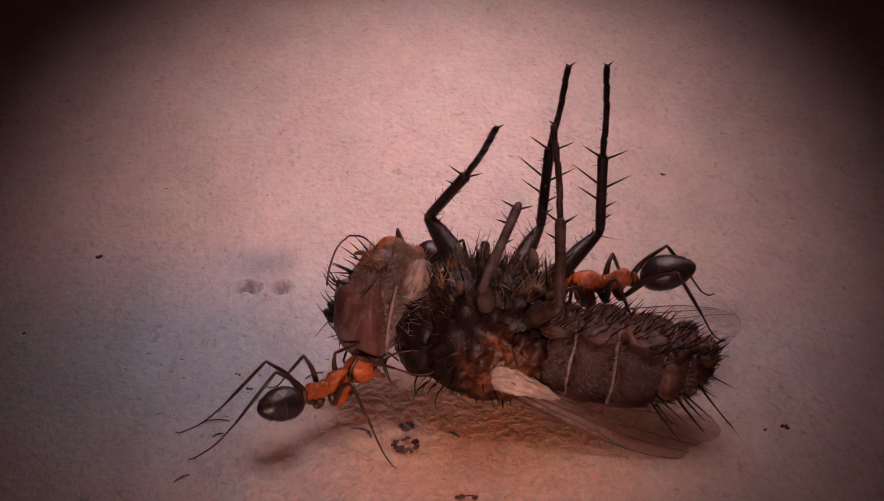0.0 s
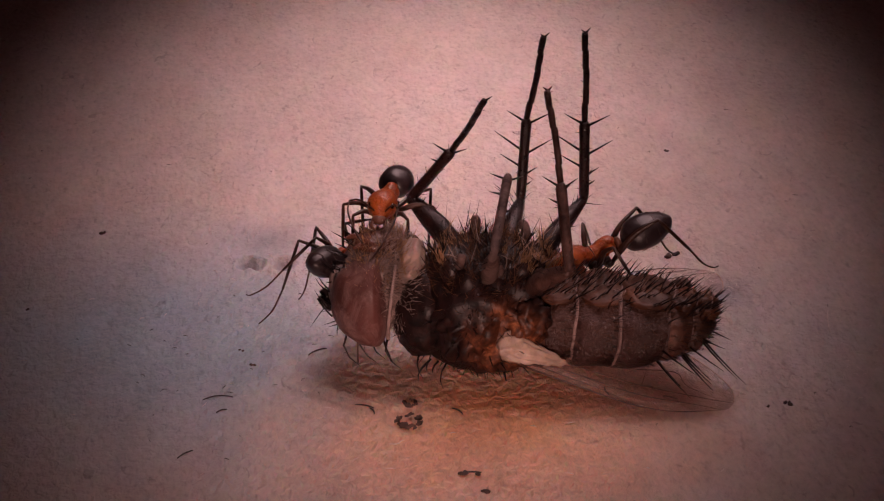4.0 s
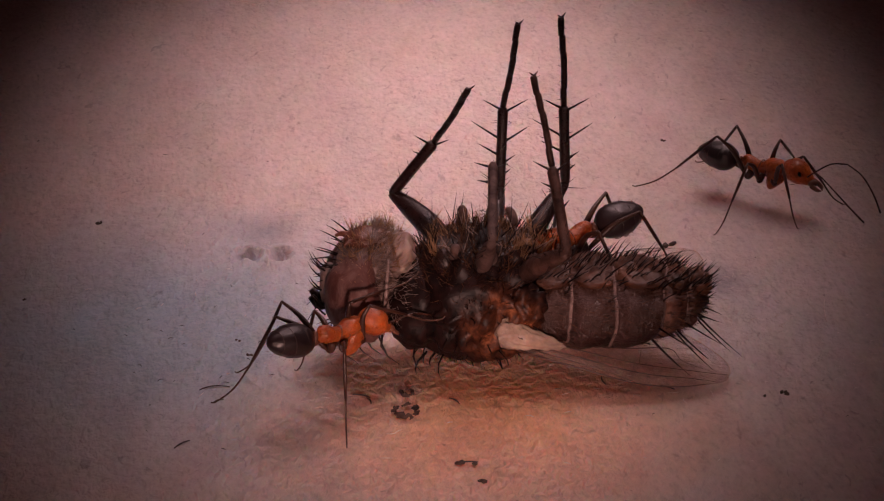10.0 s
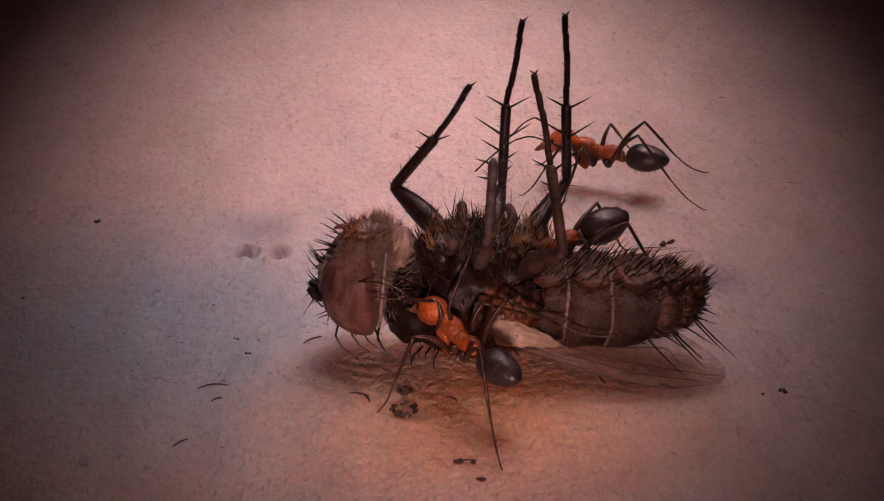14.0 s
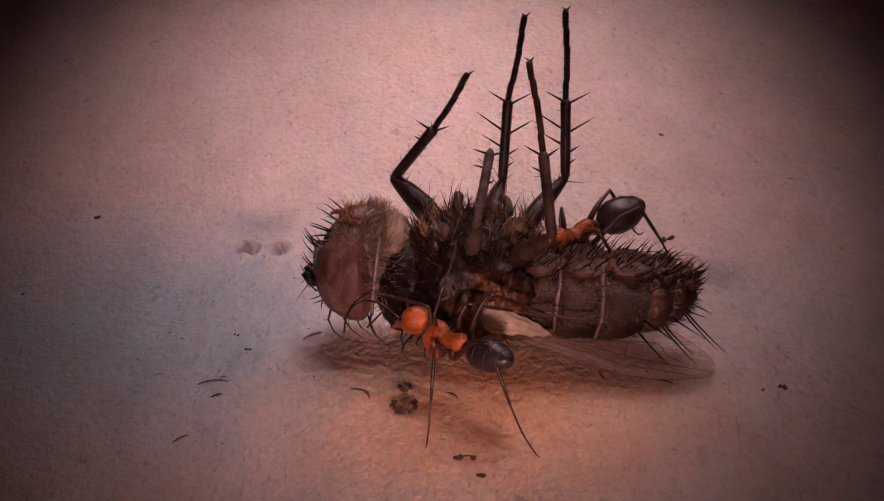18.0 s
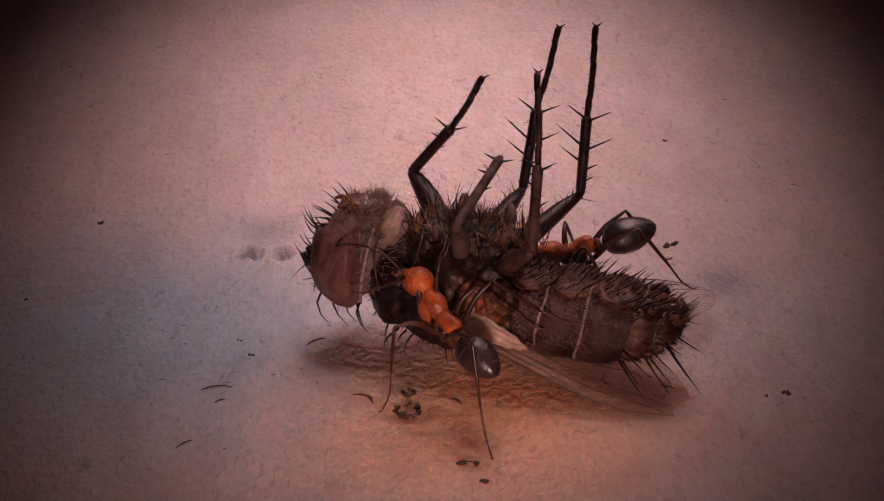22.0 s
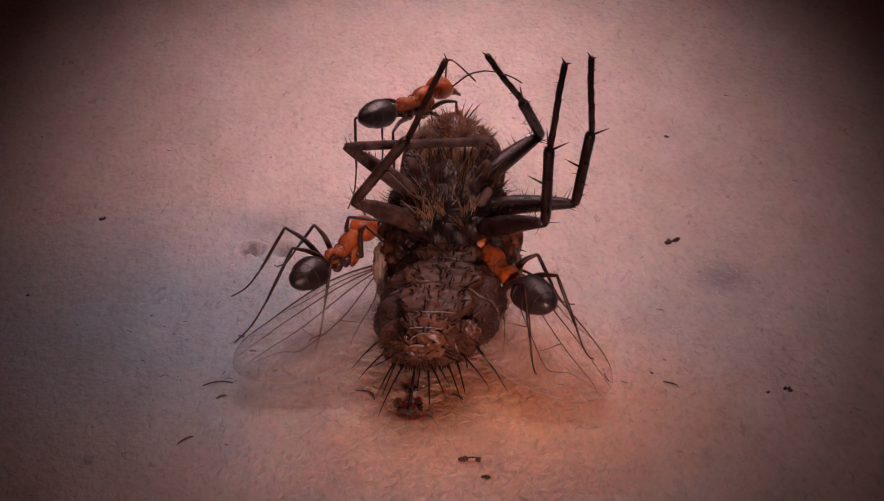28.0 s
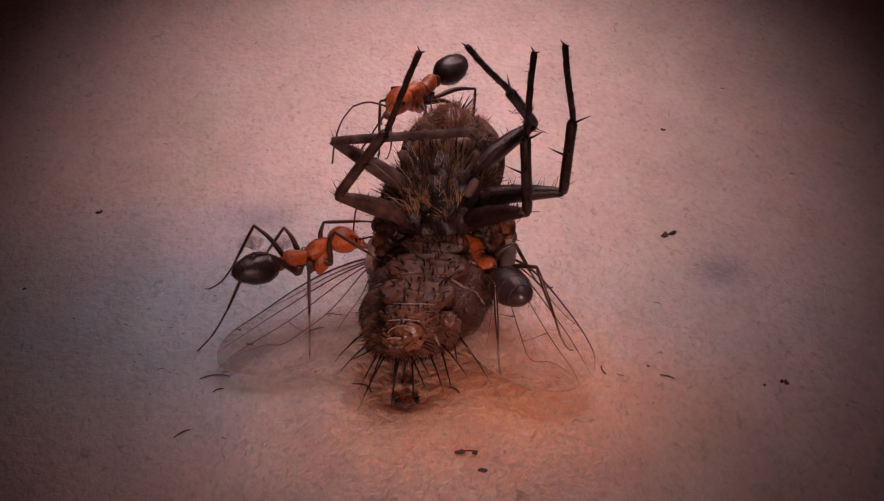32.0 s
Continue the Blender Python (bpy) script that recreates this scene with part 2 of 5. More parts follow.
def membrane_material():
    m, nodes, links, bsdf = material("wing_membrane")
    co = nodes.new("ShaderNodeTexCoord").outputs["Object"]
    n = noise_tex(nodes, links, co, 1500, 4, 0.6)
    r = ramp(nodes, [(0.3, (0.70, 0.52, 0.46)), (0.7, (0.88, 0.76, 0.72))])
    links.new(n.outputs["Fac"], r.inputs[0])
    links.new(r.outputs[0], bsdf.inputs["Base Color"])
    bsdf.inputs["Roughness"].default_value = 0.28
    thin = nodes.new("ShaderNodeBsdfTranslucent")
    links.new(r.outputs[0], thin.inputs["Color"])
    film = nodes.new("ShaderNodeMixShader")
    film.inputs[0].default_value = 0.55
    links.new(bsdf.outputs[0], film.inputs[1])
    links.new(thin.outputs[0], film.inputs[2])
    clear = nodes.new("ShaderNodeBsdfTransparent")
    clear.inputs[0].default_value = (0.985, 0.96, 0.945, 1)
    mix = nodes.new("ShaderNodeMixShader")
    a = ramp(nodes, [(0.3, (0.14, 0.14, 0.14)), (0.75, (0.32, 0.32, 0.32))])
    links.new(n.outputs["Fac"], a.inputs[0])
    links.new(a.outputs[0], mix.inputs[0])
    links.new(clear.outputs[0], mix.inputs[1])
    links.new(film.outputs[0], mix.inputs[2])
    links.new(mix.outputs[0], nodes["Material Output"].inputs["Surface"])
    return m


GROUND = ground_material()
EYE_RED = eye_material()
MEMBRANE = membrane_material()
THORAX = thorax_material()
ABDOMEN = chitin("fly_abdomen_shell", (0.0050, 0.0021, 0.0022), (0.034, 0.0140, 0.0125), 1300, 0.36, 0.9, 0.00010, spec=0.45, belly=(0.095, 0.040, 0.026), dust=(0.092, 0.052, 0.048))
BAND = chitin("pale_segment_edge", (0.09, 0.055, 0.050), (0.44, 0.31, 0.28), 1500, 0.5, 0.6, 0.00006, spec=0.35)
RIM = chitin("pale_eye_rim", (0.16, 0.11, 0.10), (0.38, 0.29, 0.27), 2500, 0.5, 0.3)
TAIL = chitin("dark_tail_shell", (0.016, 0.0060, 0.0048), (0.125, 0.050, 0.034), 1000, 0.42, 0.5, 0.00006, sub=0.1, dust=(0.22, 0.110, 0.076))
CAPSULE = chitin("tail_capsule_shell", (0.07, 0.026, 0.014), (0.26, 0.115, 0.062), 1000, 0.35, 0.4, 0.00005, sub=0.3, spec=0.5)
BELLY = chitin("brown_belly_shell", (0.030, 0.012, 0.008), (0.19, 0.078, 0.044), 700, 0.45, 0.4, 0.00005, sub=0.2, spec=0.3)
LEGDARK = chitin("fly_leg_shell", (0.006, 0.0026, 0.0028), (0.045, 0.019, 0.017), 2600, 0.32, 0.6, spec=0.5)
LEGPALE = chitin("pale_leg_shell", (0.040, 0.020, 0.017), (0.20, 0.108, 0.088), 2600, 0.38, 0.5, spec=0.45, through_light=0.3)
HUSK = chitin("husk_leg_shell", (0.12, 0.075, 0.068), (0.36, 0.25, 0.225), 2600, 0.5, 0.5, spec=0.3, through_light=0.55)
HAIR = chitin("bristle", (0.004, 0.0025, 0.003), (0.020, 0.011, 0.011), 3000, 0.4, 0.1, spec=0.4)
GOLD = chitin("golden_hair", (0.32, 0.19, 0.11), (0.80, 0.55, 0.34), 3000, 0.45, 0.1, through_light=0.6)
FUZZ = chitin("pale_hair", (0.34, 0.25, 0.22), (0.72, 0.60, 0.55), 3000, 0.5, 0.1, through_light=0.5)
RUSTHAIR = chitin("brown_hair", (0.065, 0.029, 0.017), (0.34, 0.165, 0.090), 3000, 0.5, 0.1, spec=0.35, through_light=0.5)
FACE = chitin("grey_face_dust", (0.07, 0.045, 0.040), (0.26, 0.185, 0.165), 1500, 0.6, 0.5)
PROBOSCIS = chitin("dark_mouthparts", (0.07, 0.024, 0.016), (0.24, 0.095, 0.062), 1500, 0.32, 0.5)
MOUTH = chitin("brown_mouthparts", (0.06, 0.022, 0.014), (0.22, 0.088, 0.052), 2200, 0.4, 0.4)
CREAM = chitin("cream_calypter", (0.34, 0.205, 0.150), (0.76, 0.58, 0.47), 700, 0.4, 0.6, 0.00008, sub=0.2, through_light=0.35)
NECK = chitin("pale_neck_skin", (0.36, 0.24, 0.20), (0.72, 0.55, 0.48), 900, 0.5, 0.4, 0.00006, sub=0.3, through_light=0.4)
VEIN = chitin("wing_vein", (0.034, 0.016, 0.012), (0.13, 0.066, 0.050), 2500, 0.45, 0.2)
ORANGE = chitin("ant_orange_shell", (0.18, 0.034, 0.008), (0.60, 0.145, 0.032), 2000, 0.32, 0.7, 0.00004, sub=0.35, spec=0.5)
GASTER = chitin("ant_gaster_shell", (0.010, 0.0058, 0.0068), (0.040, 0.023, 0.025), 1100, 0.38, 0.4, 0.00003, spec=0.55)
ANTLEG = chitin("ant_leg_shell", (0.014, 0.006, 0.0045), (0.075, 0.028, 0.017), 2200, 0.35, 0.2)
ANTPALE = chitin("ant_tarsus_shell", (0.03, 0.014, 0.010), (0.12, 0.06, 0.042), 2200, 0.4, 0.2)
GASTEREDGE = chitin("gaster_ring_edge", (0.03, 0.018, 0.017), (0.10, 0.066, 0.06), 1500, 0.45, 0.2)
BLACK = chitin("ant_eye", (0.006, 0.004, 0.004), (0.015, 0.01, 0.01), 2200, 0.2, 0.05)
DIRT = chitin("dirt_crumb", (0.02, 0.012, 0.01), (0.12, 0.07, 0.055), 3000, 0.7, 0.8, 0.00006)
LINT = chitin("lint_fibre", (0.02, 0.014, 0.014), (0.07, 0.05, 0.05), 3000, 0.6, 0.3)
LINTGLINT = chitin("pale_fibre_glint", (0.66, 0.56, 0.54), (0.88, 0.80, 0.78), 3000, 0.30, 0.2, spec=0.8, through_light=0.3)

# ---- mesh helpers, in millimetres ----


def part(name, bm, mat, parent=None, label="", at=None):
    bm.transform(Matrix.Scale(MM, 4))
    me = bpy.data.meshes.new(name)
    bm.to_mesh(me)
    bm.free()
    for p in me.polygons:
        p.use_smooth = True
    me.materials.append(mat)
    ob = new(name, me)
    if at is not None:
        ob.location = Vector(at) * MM
    if parent is not None:
        ob.parent = parent
    if label:
        ob["label"] = label
    return ob


def blob(bm, centre, radii, turn=(0, 0, 0), level=3, rough=0.0, freq=1.0, shape=None):
    """An ellipsoid with an uneven skin; shape(x, y, z) may bend its unit form."""
    made = bmesh.ops.create_icosphere(bm, subdivisions=level, radius=1.0)["verts"]
    rot = Euler([radians(a) for a in turn]).to_matrix()
    for v in made:
        p = v.co.copy()
        if shape:
            p = Vector(shape(*p))
        p = Vector((p.x * radii[0], p.y * radii[1], p.z * radii[2]))
        if rough:
            p += v.co * rough * noise.noise((v.co * freq) + Vector(centre))
        v.co = rot @ p + Vector(centre)
    return made


def tube(bm, points, radii, n=8, flat=1.0):
    """A tapered tube along a line of points, closed at both ends."""
    pts = [Vector(p) for p in points]
    rings = []
    side = None
    for i, p in enumerate(pts):
        way = (pts[min(i + 1, len(pts) - 1)] - pts[max(i - 1, 0)]).normalized()
        if side is None:
            side = way.orthogonal().normalized()
        side = (side - way * side.dot(way)).normalized()
        up = way.cross(side)
        r = radii[i] if isinstance(radii, (list, tuple)) else radii
        rings.append([bm.verts.new(p + (side * math.cos(a) + up * math.sin(a) * flat) * r)
                      for a in (2 * math.pi * k / n for k in range(n))])
    for a, b in zip(rings, rings[1:]):
        for k in range(n):
            bm.faces.new((a[k], a[(k + 1) % n], b[(k + 1) % n], b[k]))
    bm.faces.new(rings[0][::-1])
    bm.faces.new(rings[-1])


def smooth_line(points, steps=5):
    """A rounded line through the points."""
    p = [Vector(q) for q in points]
    p = [p[0] * 2 - p[1]] + p + [p[-1] * 2 - p[-2]]
    out = []
    for i in range(1, len(p) - 2):
        for s in range(steps):
            t = s / steps
            out.append(0.5 * ((2 * p[i]) + (p[i + 1] - p[i - 1]) * t + (2 * p[i - 1] - 5 * p[i] + 4 * p[i + 1] - p[i + 2]) * t * t
                              + (3 * p[i] - p[i - 1] - 3 * p[i + 1] + p[i + 2]) * t ** 3))
    out.append(p[-2])
    return out


def spike(bm, base, way, length, r=0.02, bend=(0, 0, -0.15), n=4):
    """One tapered bristle that bends on its way."""
    base, way, bend = Vector(base), Vector(way).normalized(), Vector(bend)
    pts = [base + way * length * t + bend * length * t * t for t in (0, 0.35, 0.7, 1)]
    tube(bm, pts, [r, r * 0.85, r * 0.55, r * 0.12], n)


rnd = random.Random(5)


def jitter(a):
    return Vector((rnd.uniform(-a, a), rnd.uniform(-a, a), rnd.uniform(-a, a)))


def coat(bm, centre, radii, count, length, r, keep, lean=(0, 0, 0), spread=0.35, bend=0.2, n=3):
    """Bristles standing on an ellipsoid where keep(x, y, z) of the unit sphere holds."""
    made = 0
    while made < count:
        u = Vector((rnd.gauss(0, 1), rnd.gauss(0, 1), rnd.gauss(0, 1))).normalized()
        if not keep(u.x, u.y, u.z):
            continue
        made += 1
        base = Vector((u.x * radii[0], u.y * radii[1], u.z * radii[2])) * 0.97 + Vector(centre)
        nrm = Vector((u.x / radii[0], u.y / radii[1], u.z / radii[2])).normalized()
        way = nrm + Vector(lean) + jitter(spread)
        spike(bm, base, way, length * rnd.uniform(0.6, 1.25), r * rnd.uniform(0.7, 1.2), Vector(lean) * bend + jitter(0.1), n)


# ---- the ground ----


def ground():
    axis = [i * 0.11 for i in range(-146, 147)]
    step, far = 0.2, 16.0
    while far < 75:
        step *= 1.35
        far += step
        axis = [-far] + axis + [far]
    xs = np.unique(np.concatenate([axis, np.arange(-6.4, -4.1, 0.04)]))
    ys = np.unique(np.concatenate([axis, np.arange(-1.2, 0.6, 0.05)]))
    X, Y = np.meshgrid(xs, ys)
    Z = np.zeros_like(X)
    inside = np.maximum(np.abs(X), np.abs(Y)) < 16.5
    for j, i in zip(*np.nonzero(inside)):
        x, y = X[j, i], Y[j, i]
        Z[j, i] = 0.020 * noise.noise(Vector((x * 1.7, y * 2.3, 0))) + 0.014 * noise.noise(Vector((x * 4.5, y * 6.0, 3)))
    for cx, cy, rx, ry, d in ((-5.58, -0.36, 0.20, 0.30, 0.24), (-5.28, -0.42, 0.17, 0.28, 0.22), (-4.53, -0.35, 0.24, 0.32, 0.25), (-0.88, -9.3, 0.45, 0.45, 0.10),
                              (7.5, -2.1, 0.9, 0.8, 0.05), (-5.0, 1.5, 0.9, 1.0, 0.05), (0.7, -11.9, 0.5, 0.3, 0.05)):
        d2 = ((X - cx) / rx) ** 2 + ((Y - cy) / ry) ** 2
        Z += -d * np.exp(-d2) + 0.34 * d * np.exp(-((np.sqrt(d2) - 1.7) / 0.45) ** 2)
    Z -= 0.02
    nx, ny = len(xs), len(ys)
    verts = np.stack([X, Y, Z], -1).reshape(-1, 3) * MM
    idx = np.arange(nx * ny).reshape(ny, nx)
    faces = np.stack([idx[:-1, :-1], idx[:-1, 1:], idx[1:, 1:], idx[1:, :-1]], -1).reshape(-1, 4)
    me = bpy.data.meshes.new("ground")
    edge = np.concatenate([idx[0, :-1], idx[:-1, -1], idx[-1, :0:-1], idx[:0:-1, 0]])
    low = verts[edge] - np.array([0, 0, 3 * MM])
    first, count = len(verts), len(edge)
    skirt = [(int(edge[k]), first + k, first + (k + 1) % count, int(edge[(k + 1) % count])) for k in range(count)]
    me.from_pydata(verts.tolist() + low.tolist(), [], faces.tolist() + skirt + [tuple(range(first + count - 1, first - 1, -1))])
    for p in me.polygons:
        p.use_smooth = p.index < len(faces)
    me.materials.append(GROUND)
    return tagged(new("ground", me), "pale pinkish-grey matt board with fine grain, stains and painted glow", "ground", kind="structure")


ground()

# ---- the dead fly, lying on its back: head towards -x, legs up ----


def fly_head(fly):
    bm = bmesh.new()
    blob(bm, (-3.50, 0, 2.15), (0.82, 1.10, 1.24), (0, -8, 0), 4, 0.08, 2.5)
    blob(bm, (-3.22, 0, 2.70), (0.52, 0.92, 0.64), (0, 12, 0), 3, 0.1, 3)
    blob(bm, (-4.25, 0, 1.75), (0.38, 0.62, 0.95), (0, -12, 0), 3, 0.05, 3)
    head = part("head", bm, FACE, fly, "grey dusty head with hairy cheeks")
    for s in (-1, 1):
        bm = bmesh.new()
        blob(bm, (-3.52, s * 0.70, 2.04), (1.02, 0.70, 1.15), (s * 8, -4, s * 6), 5, 0.03, 3, lambda x, y, z: (x if x < 0.2 else 0.2 + 0.3 * (x - 0.2), y, z))
        part("compound_eye", bm, EYE_RED, head, "dull red-brown compound eye")
        bm = bmesh.new()
        rim = [(-2.99 + 0.10 * math.cos(a), s * (1.22 - 0.42 * math.cos(a) ** 2), 2.1 + 1.08 * math.cos(a)) for a in (0.25 + 0.22 * k for k in range(13))]
        tube(bm, rim, 0.050, 6)
        part("eye_rim", bm, RIM, head, "pale rim behind the eye")
        bm = bmesh.new()
        tube(bm, [(-4.45, s * 0.18, 1.55), (-4.72, s * 0.2, 1.62), (-4.86, s * 0.22, 1.85)], [0.09, 0.12, 0.10], 7)
        spike(bm, (-4.72, s * 0.25, 1.62), (-0.5, s * 0.5, -0.5), 0.6, 0.02)
        part("antenna", bm, HAIR, head)
    bm = bmesh.new()
    blob(bm, (-3.45, 0, 3.38), (0.56, 0.44, 0.24), (0, -6, 0), 3, 0.12, 4)
    blob(bm, (-3.05, 0.05, 3.36), (0.25, 0.34, 0.22), (0, 10, 0), 3, 0.08, 4)
    tube(bm, smooth_line([(-3.75, 0.15, 3.36), (-4.05, 0.15, 3.42), (-4.22, 0.2, 3.34)], 3), [0.09, 0.09, 0.08, 0.07, 0.06, 0.05, 0.04], 7)
    tube(bm, smooth_line([(-3.6, -0.2, 3.36), (-3.85, -0.3, 3.40), (-4.0, -0.35, 3.32)], 3), [0.07, 0.07, 0.06, 0.06, 0.05, 0.05, 0.04], 7)
    part("proboscis", bm, PROBOSCIS, head, "brown retracted mouthparts")
    bm = bmesh.new()
    blob(bm, (-2.66, 0, 2.90), (0.42, 0.66, 0.56), (0, 25, 0), 4, 0.14, 2.5)
    part("neck_membrane", bm, NECK, head, "pale cream neck skin")
    bm = bmesh.new()
    coat(bm, (-3.45, 0, 2.1), (0.9, 1.34, 1.4), 22, 0.55, 0.030, lambda x, y, z: x < -0.55 and z > -0.9 and abs(y) < 0.6, (-0.3, 0, -0.2))
    for k in range(1, 16, 3):
        s = -1 if k % 2 else 1
        a = 0.2 + 0.10 * k
        spike(bm, (-4.35 + 0.09 * k, s * (0.45 + 0.03 * k), 1.62 - 0.045 * k), (-0.55 + 0.06 * k, s * 0.25, -0.9), rnd.uniform(0.5, 0.95), 0.034, (0.25, 0, -0.1))
    for k in range(7):
        spike(bm, (-4.2 + 0.05 * k, -0.35 + 0.12 * k, 2.75 + 0.1 * k), (-0.8, 0.2 * (k - 3), 0.55), rnd.uniform(0.4, 0.8), 0.026)
    for k in range(0, 12, 2):
        s = -1 if k < 8 else 1
        spike(bm, (-4.1 + 0.17 * (k % 8) + rnd.uniform(-0.06, 0.06), s * rnd.uniform(0.65, 0.9), 1.22 - 0.02 * (k % 8)), (-0.35 + rnd.uniform(-0.15, 0.25), s * 0.35, -0.75), rnd.uniform(0.8, 1.2), 0.042, (0.85, 0, 0.12))
    for k in range(16):
        spike(bm, (-4.52 + 0.02 * abs(k - 8) + rnd.uniform(-0.1, 0.1), rnd.uniform(-0.7, 0.5), 1.2 + 0.11 * k), (-0.8, rnd.uniform(-0.5, 0.3), 0.5), rnd.uniform(0.35, 0.7), 0.026, (0.2, 0, 0.35))
    part("bristles", bm, HAIR, head)
    bm = bmesh.new()
    coat(bm, (-3.32, 0, 2.70), (0.62, 1.05, 0.95), 760, 0.32, 0.0075, lambda x, y, z: x > 0.0 and z > -0.8, (0.25, 0, 0.1), 0.5)
    coat(bm, (-3.3, 0, 2.5), (0.95, 1.1, 1.05), 110, 0.30, 0.006, lambda x, y, z: z > 0.45 and abs(x) < 0.8, (0.15, 0, 0.3), 0.7)
    coat(bm, (-2.75, 0, 2.2), (0.55, 1.2, 1.15), 520, 0.30, 0.0085, lambda x, y, z: abs(y) > 0.4 and abs(x) < 0.8, (0.1, 0, 0.2), 0.6)
    part("pale_fuzz", bm, FUZZ, head)
    bm = bmesh.new()
    for k in range(12):
        at = Vector((rnd.uniform(-4.0, -2.8), rnd.uniform(-0.95, 0.95), 0))
        at.z = 2.25 + 0.88 * math.sqrt(max(0, 1 - ((at.x + 3.4) / 0.95) ** 2 - (at.y / 1.25) ** 2))
        lean = Vector(((at.x + 3.2) * 0.7, at.y * 0.6, 1)) + jitter(0.35)
        for i in range(6):
            spike(bm, at + jitter(0.06), lean + jitter(0.25), rnd.uniform(0.15, 0.36), 0.012, jitter(0.3), 3)
    for k in range(30):
        at = Vector((-3.35 + rnd.uniform(-0.55, 0.5), rnd.uniform(-0.45, 0.45), rnd.uniform(3.25, 3.45)))
        lean = Vector((rnd.uniform(-0.7, 0.8), at.y * 1.2 + rnd.uniform(-0.4, 0.4), 0.8))
        for i in range(6):
            spike(bm, at + jitter(0.05), lean + jitter(0.25), rnd.uniform(0.22, 0.48), 0.014, jitter(0.35), 3)
    coat(bm, (-3.45, 0, 2.3), (0.80, 1.12, 1.05), 260, 0.32, 0.009, lambda x, y, z: z > 0.15 and x > -0.75, (0, 0, 0.5), 0.6)
    for k in range(44):
        at = Vector((rnd.uniform(-3.9, -2.6), rnd.uniform(-1.0, 1.0), 0))
        at.z = 2.75 + 0.6 * math.sqrt(max(0, 1 - ((at.x + 3.1) / 1.1) ** 2 - (at.y / 1.2) ** 2))
        lean = Vector((rnd.uniform(-0.4, 0.9), at.y * 0.8, 0.9)) + jitter(0.3)
        for i in range(4):
            spike(bm, at + jitter(0.06), lean + jitter(0.25), rnd.uniform(0.15, 0.36), 0.014, jitter(0.35), 3)
    part("beard", bm, GOLD, head, "tufts of golden-brown hair round the mouth")
    return head


def fly_thorax(fly):
    bm = bmesh.new()
    blob(bm, (-0.75, 0, 1.78), (1.85, 1.72, 1.70), (0, 4, 0), 5, 0.26, 3.1)
    thorax = part("thorax", bm, THORAX, fly, "black bristly thorax with rusty sides")
    for name, c, r, turn in (("neck", (-2.15, 0, 1.62), (0.95, 1.30, 1.22), 0), ("front_breastplate", (-1.25, 0, 2.75), (0.7, 0.95, 0.55), 10),
                             ("rear_breastplate", (-0.2, 0, 2.95), (0.9, 1.05, 0.5), -6), ("hind_thorax", (0.75, 0, 1.35), (0.85, 1.35, 1.1), 10)):
        bm = bmesh.new()
        blob(bm, c, r, (0, turn, 0), 4, 0.14, 3)
        part(name, bm, THORAX, thorax)
    for s in (-1, 1):
        bm = bmesh.new()
        blob(bm, (-0.35, s * 1.02, 1.66), (1.22, 0.76, 1.10), (s * 8, 0, s * -4), 5, 0.30, 2.6)
        part("side_plate", bm, THORAX, thorax, "rusty brown side plate")
        bm = bmesh.new()
        blob(bm, (-1.25, s * 1.05, 1.95), (0.62, 0.62, 0.72), (s * 10, 20, 0), 4, 0.22, 3.2)
        part("fore_side_plate", bm, THORAX, thorax)
        bm = bmesh.new()
        blob(bm, (0.45, s * 1.15, 1.95), (0.55, 0.5, 0.6), (s * 10, -10, 0), 4, 0.2, 3.4)
        part("hind_side_plate", bm, THORAX, thorax)
        bm = bmesh.new()
        blob(bm, (0.60, s * 1.72, 1.32), (0.90, 0.13, 0.34), (s * 22, 18, s * -6), 4, 0.10, 3, lambda x, y, z: (x, y - 0.35 * x * x, z * (1.0 - 0.70 * x) * (1 - 0.25 * abs(z))))
        blob(bm, (0.10, s * 1.66, 1.50), (0.40, 0.16, 0.40), (s * 30, 40, 0), 3, 0.14, 4)
        part("calypter", bm, CREAM, thorax, "cream wing-base scale")
    for k in range(3):
        for s in (-1, 1):
            bm = bmesh.new()
            x = (-1.5, -0.45, 0.5)[k]
            blob(bm, (x, s * 0.62, 2.92 - 0.12 * k), (0.30, 0.38, 0.42), (s * -30, 0, 0), 3, 0.07, 4)
            part("coxa", bm, LEGDARK, thorax)
    for x, y, z, turn in ((-1.35, -0.85, 3.2, 20), (-0.35, -0.95, 3.1, -15), (0.55, -0.9, 2.95, 30), (0.25, 0.75, 3.25, -30), (-1.1, 0.7, 3.35, 10)):
        bm = bmesh.new()
        tip = Vector((0.28 * math.sin(radians(turn)), 0.25 if y > 0 else -0.25, 0.42))
        tube(bm, smooth_line([(x, y, z), Vector((x, y, z)) + tip * 0.5 + Vector((0.06, 0, 0)), Vector((x, y, z)) + tip], 4), [0.10, 0.13, 0.14, 0.13, 0.12, 0.12, 0.13, 0.11, 0.07], 8)
        part("trochanter", bm, HUSK, thorax, "pale joint at a leg's root")
    bm = bmesh.new()
    for k in range(46):
        at = Vector((rnd.uniform(-1.3, 1.0), rnd.uniform(-1.1, 0.6), rnd.uniform(2.95, 3.3)))
        spike(bm, at, Vector((rnd.uniform(-0.8, 0.8), at.y * 0.5, 1)) + jitter(0.3), rnd.uniform(0.35, 0.85), 0.017, jitter(0.4), 4)
    part("pale_wisps", bm, FUZZ, thorax, "whitish wisps between the leg roots")
    bm = bmesh.new()
    coat(bm, (-0.75, 0, 1.78), (1.87, 1.77, 1.76), 56, 0.62, 0.026, lambda x, y, z: z < 0.1, (0.25, 0, -0.1), 0.4)
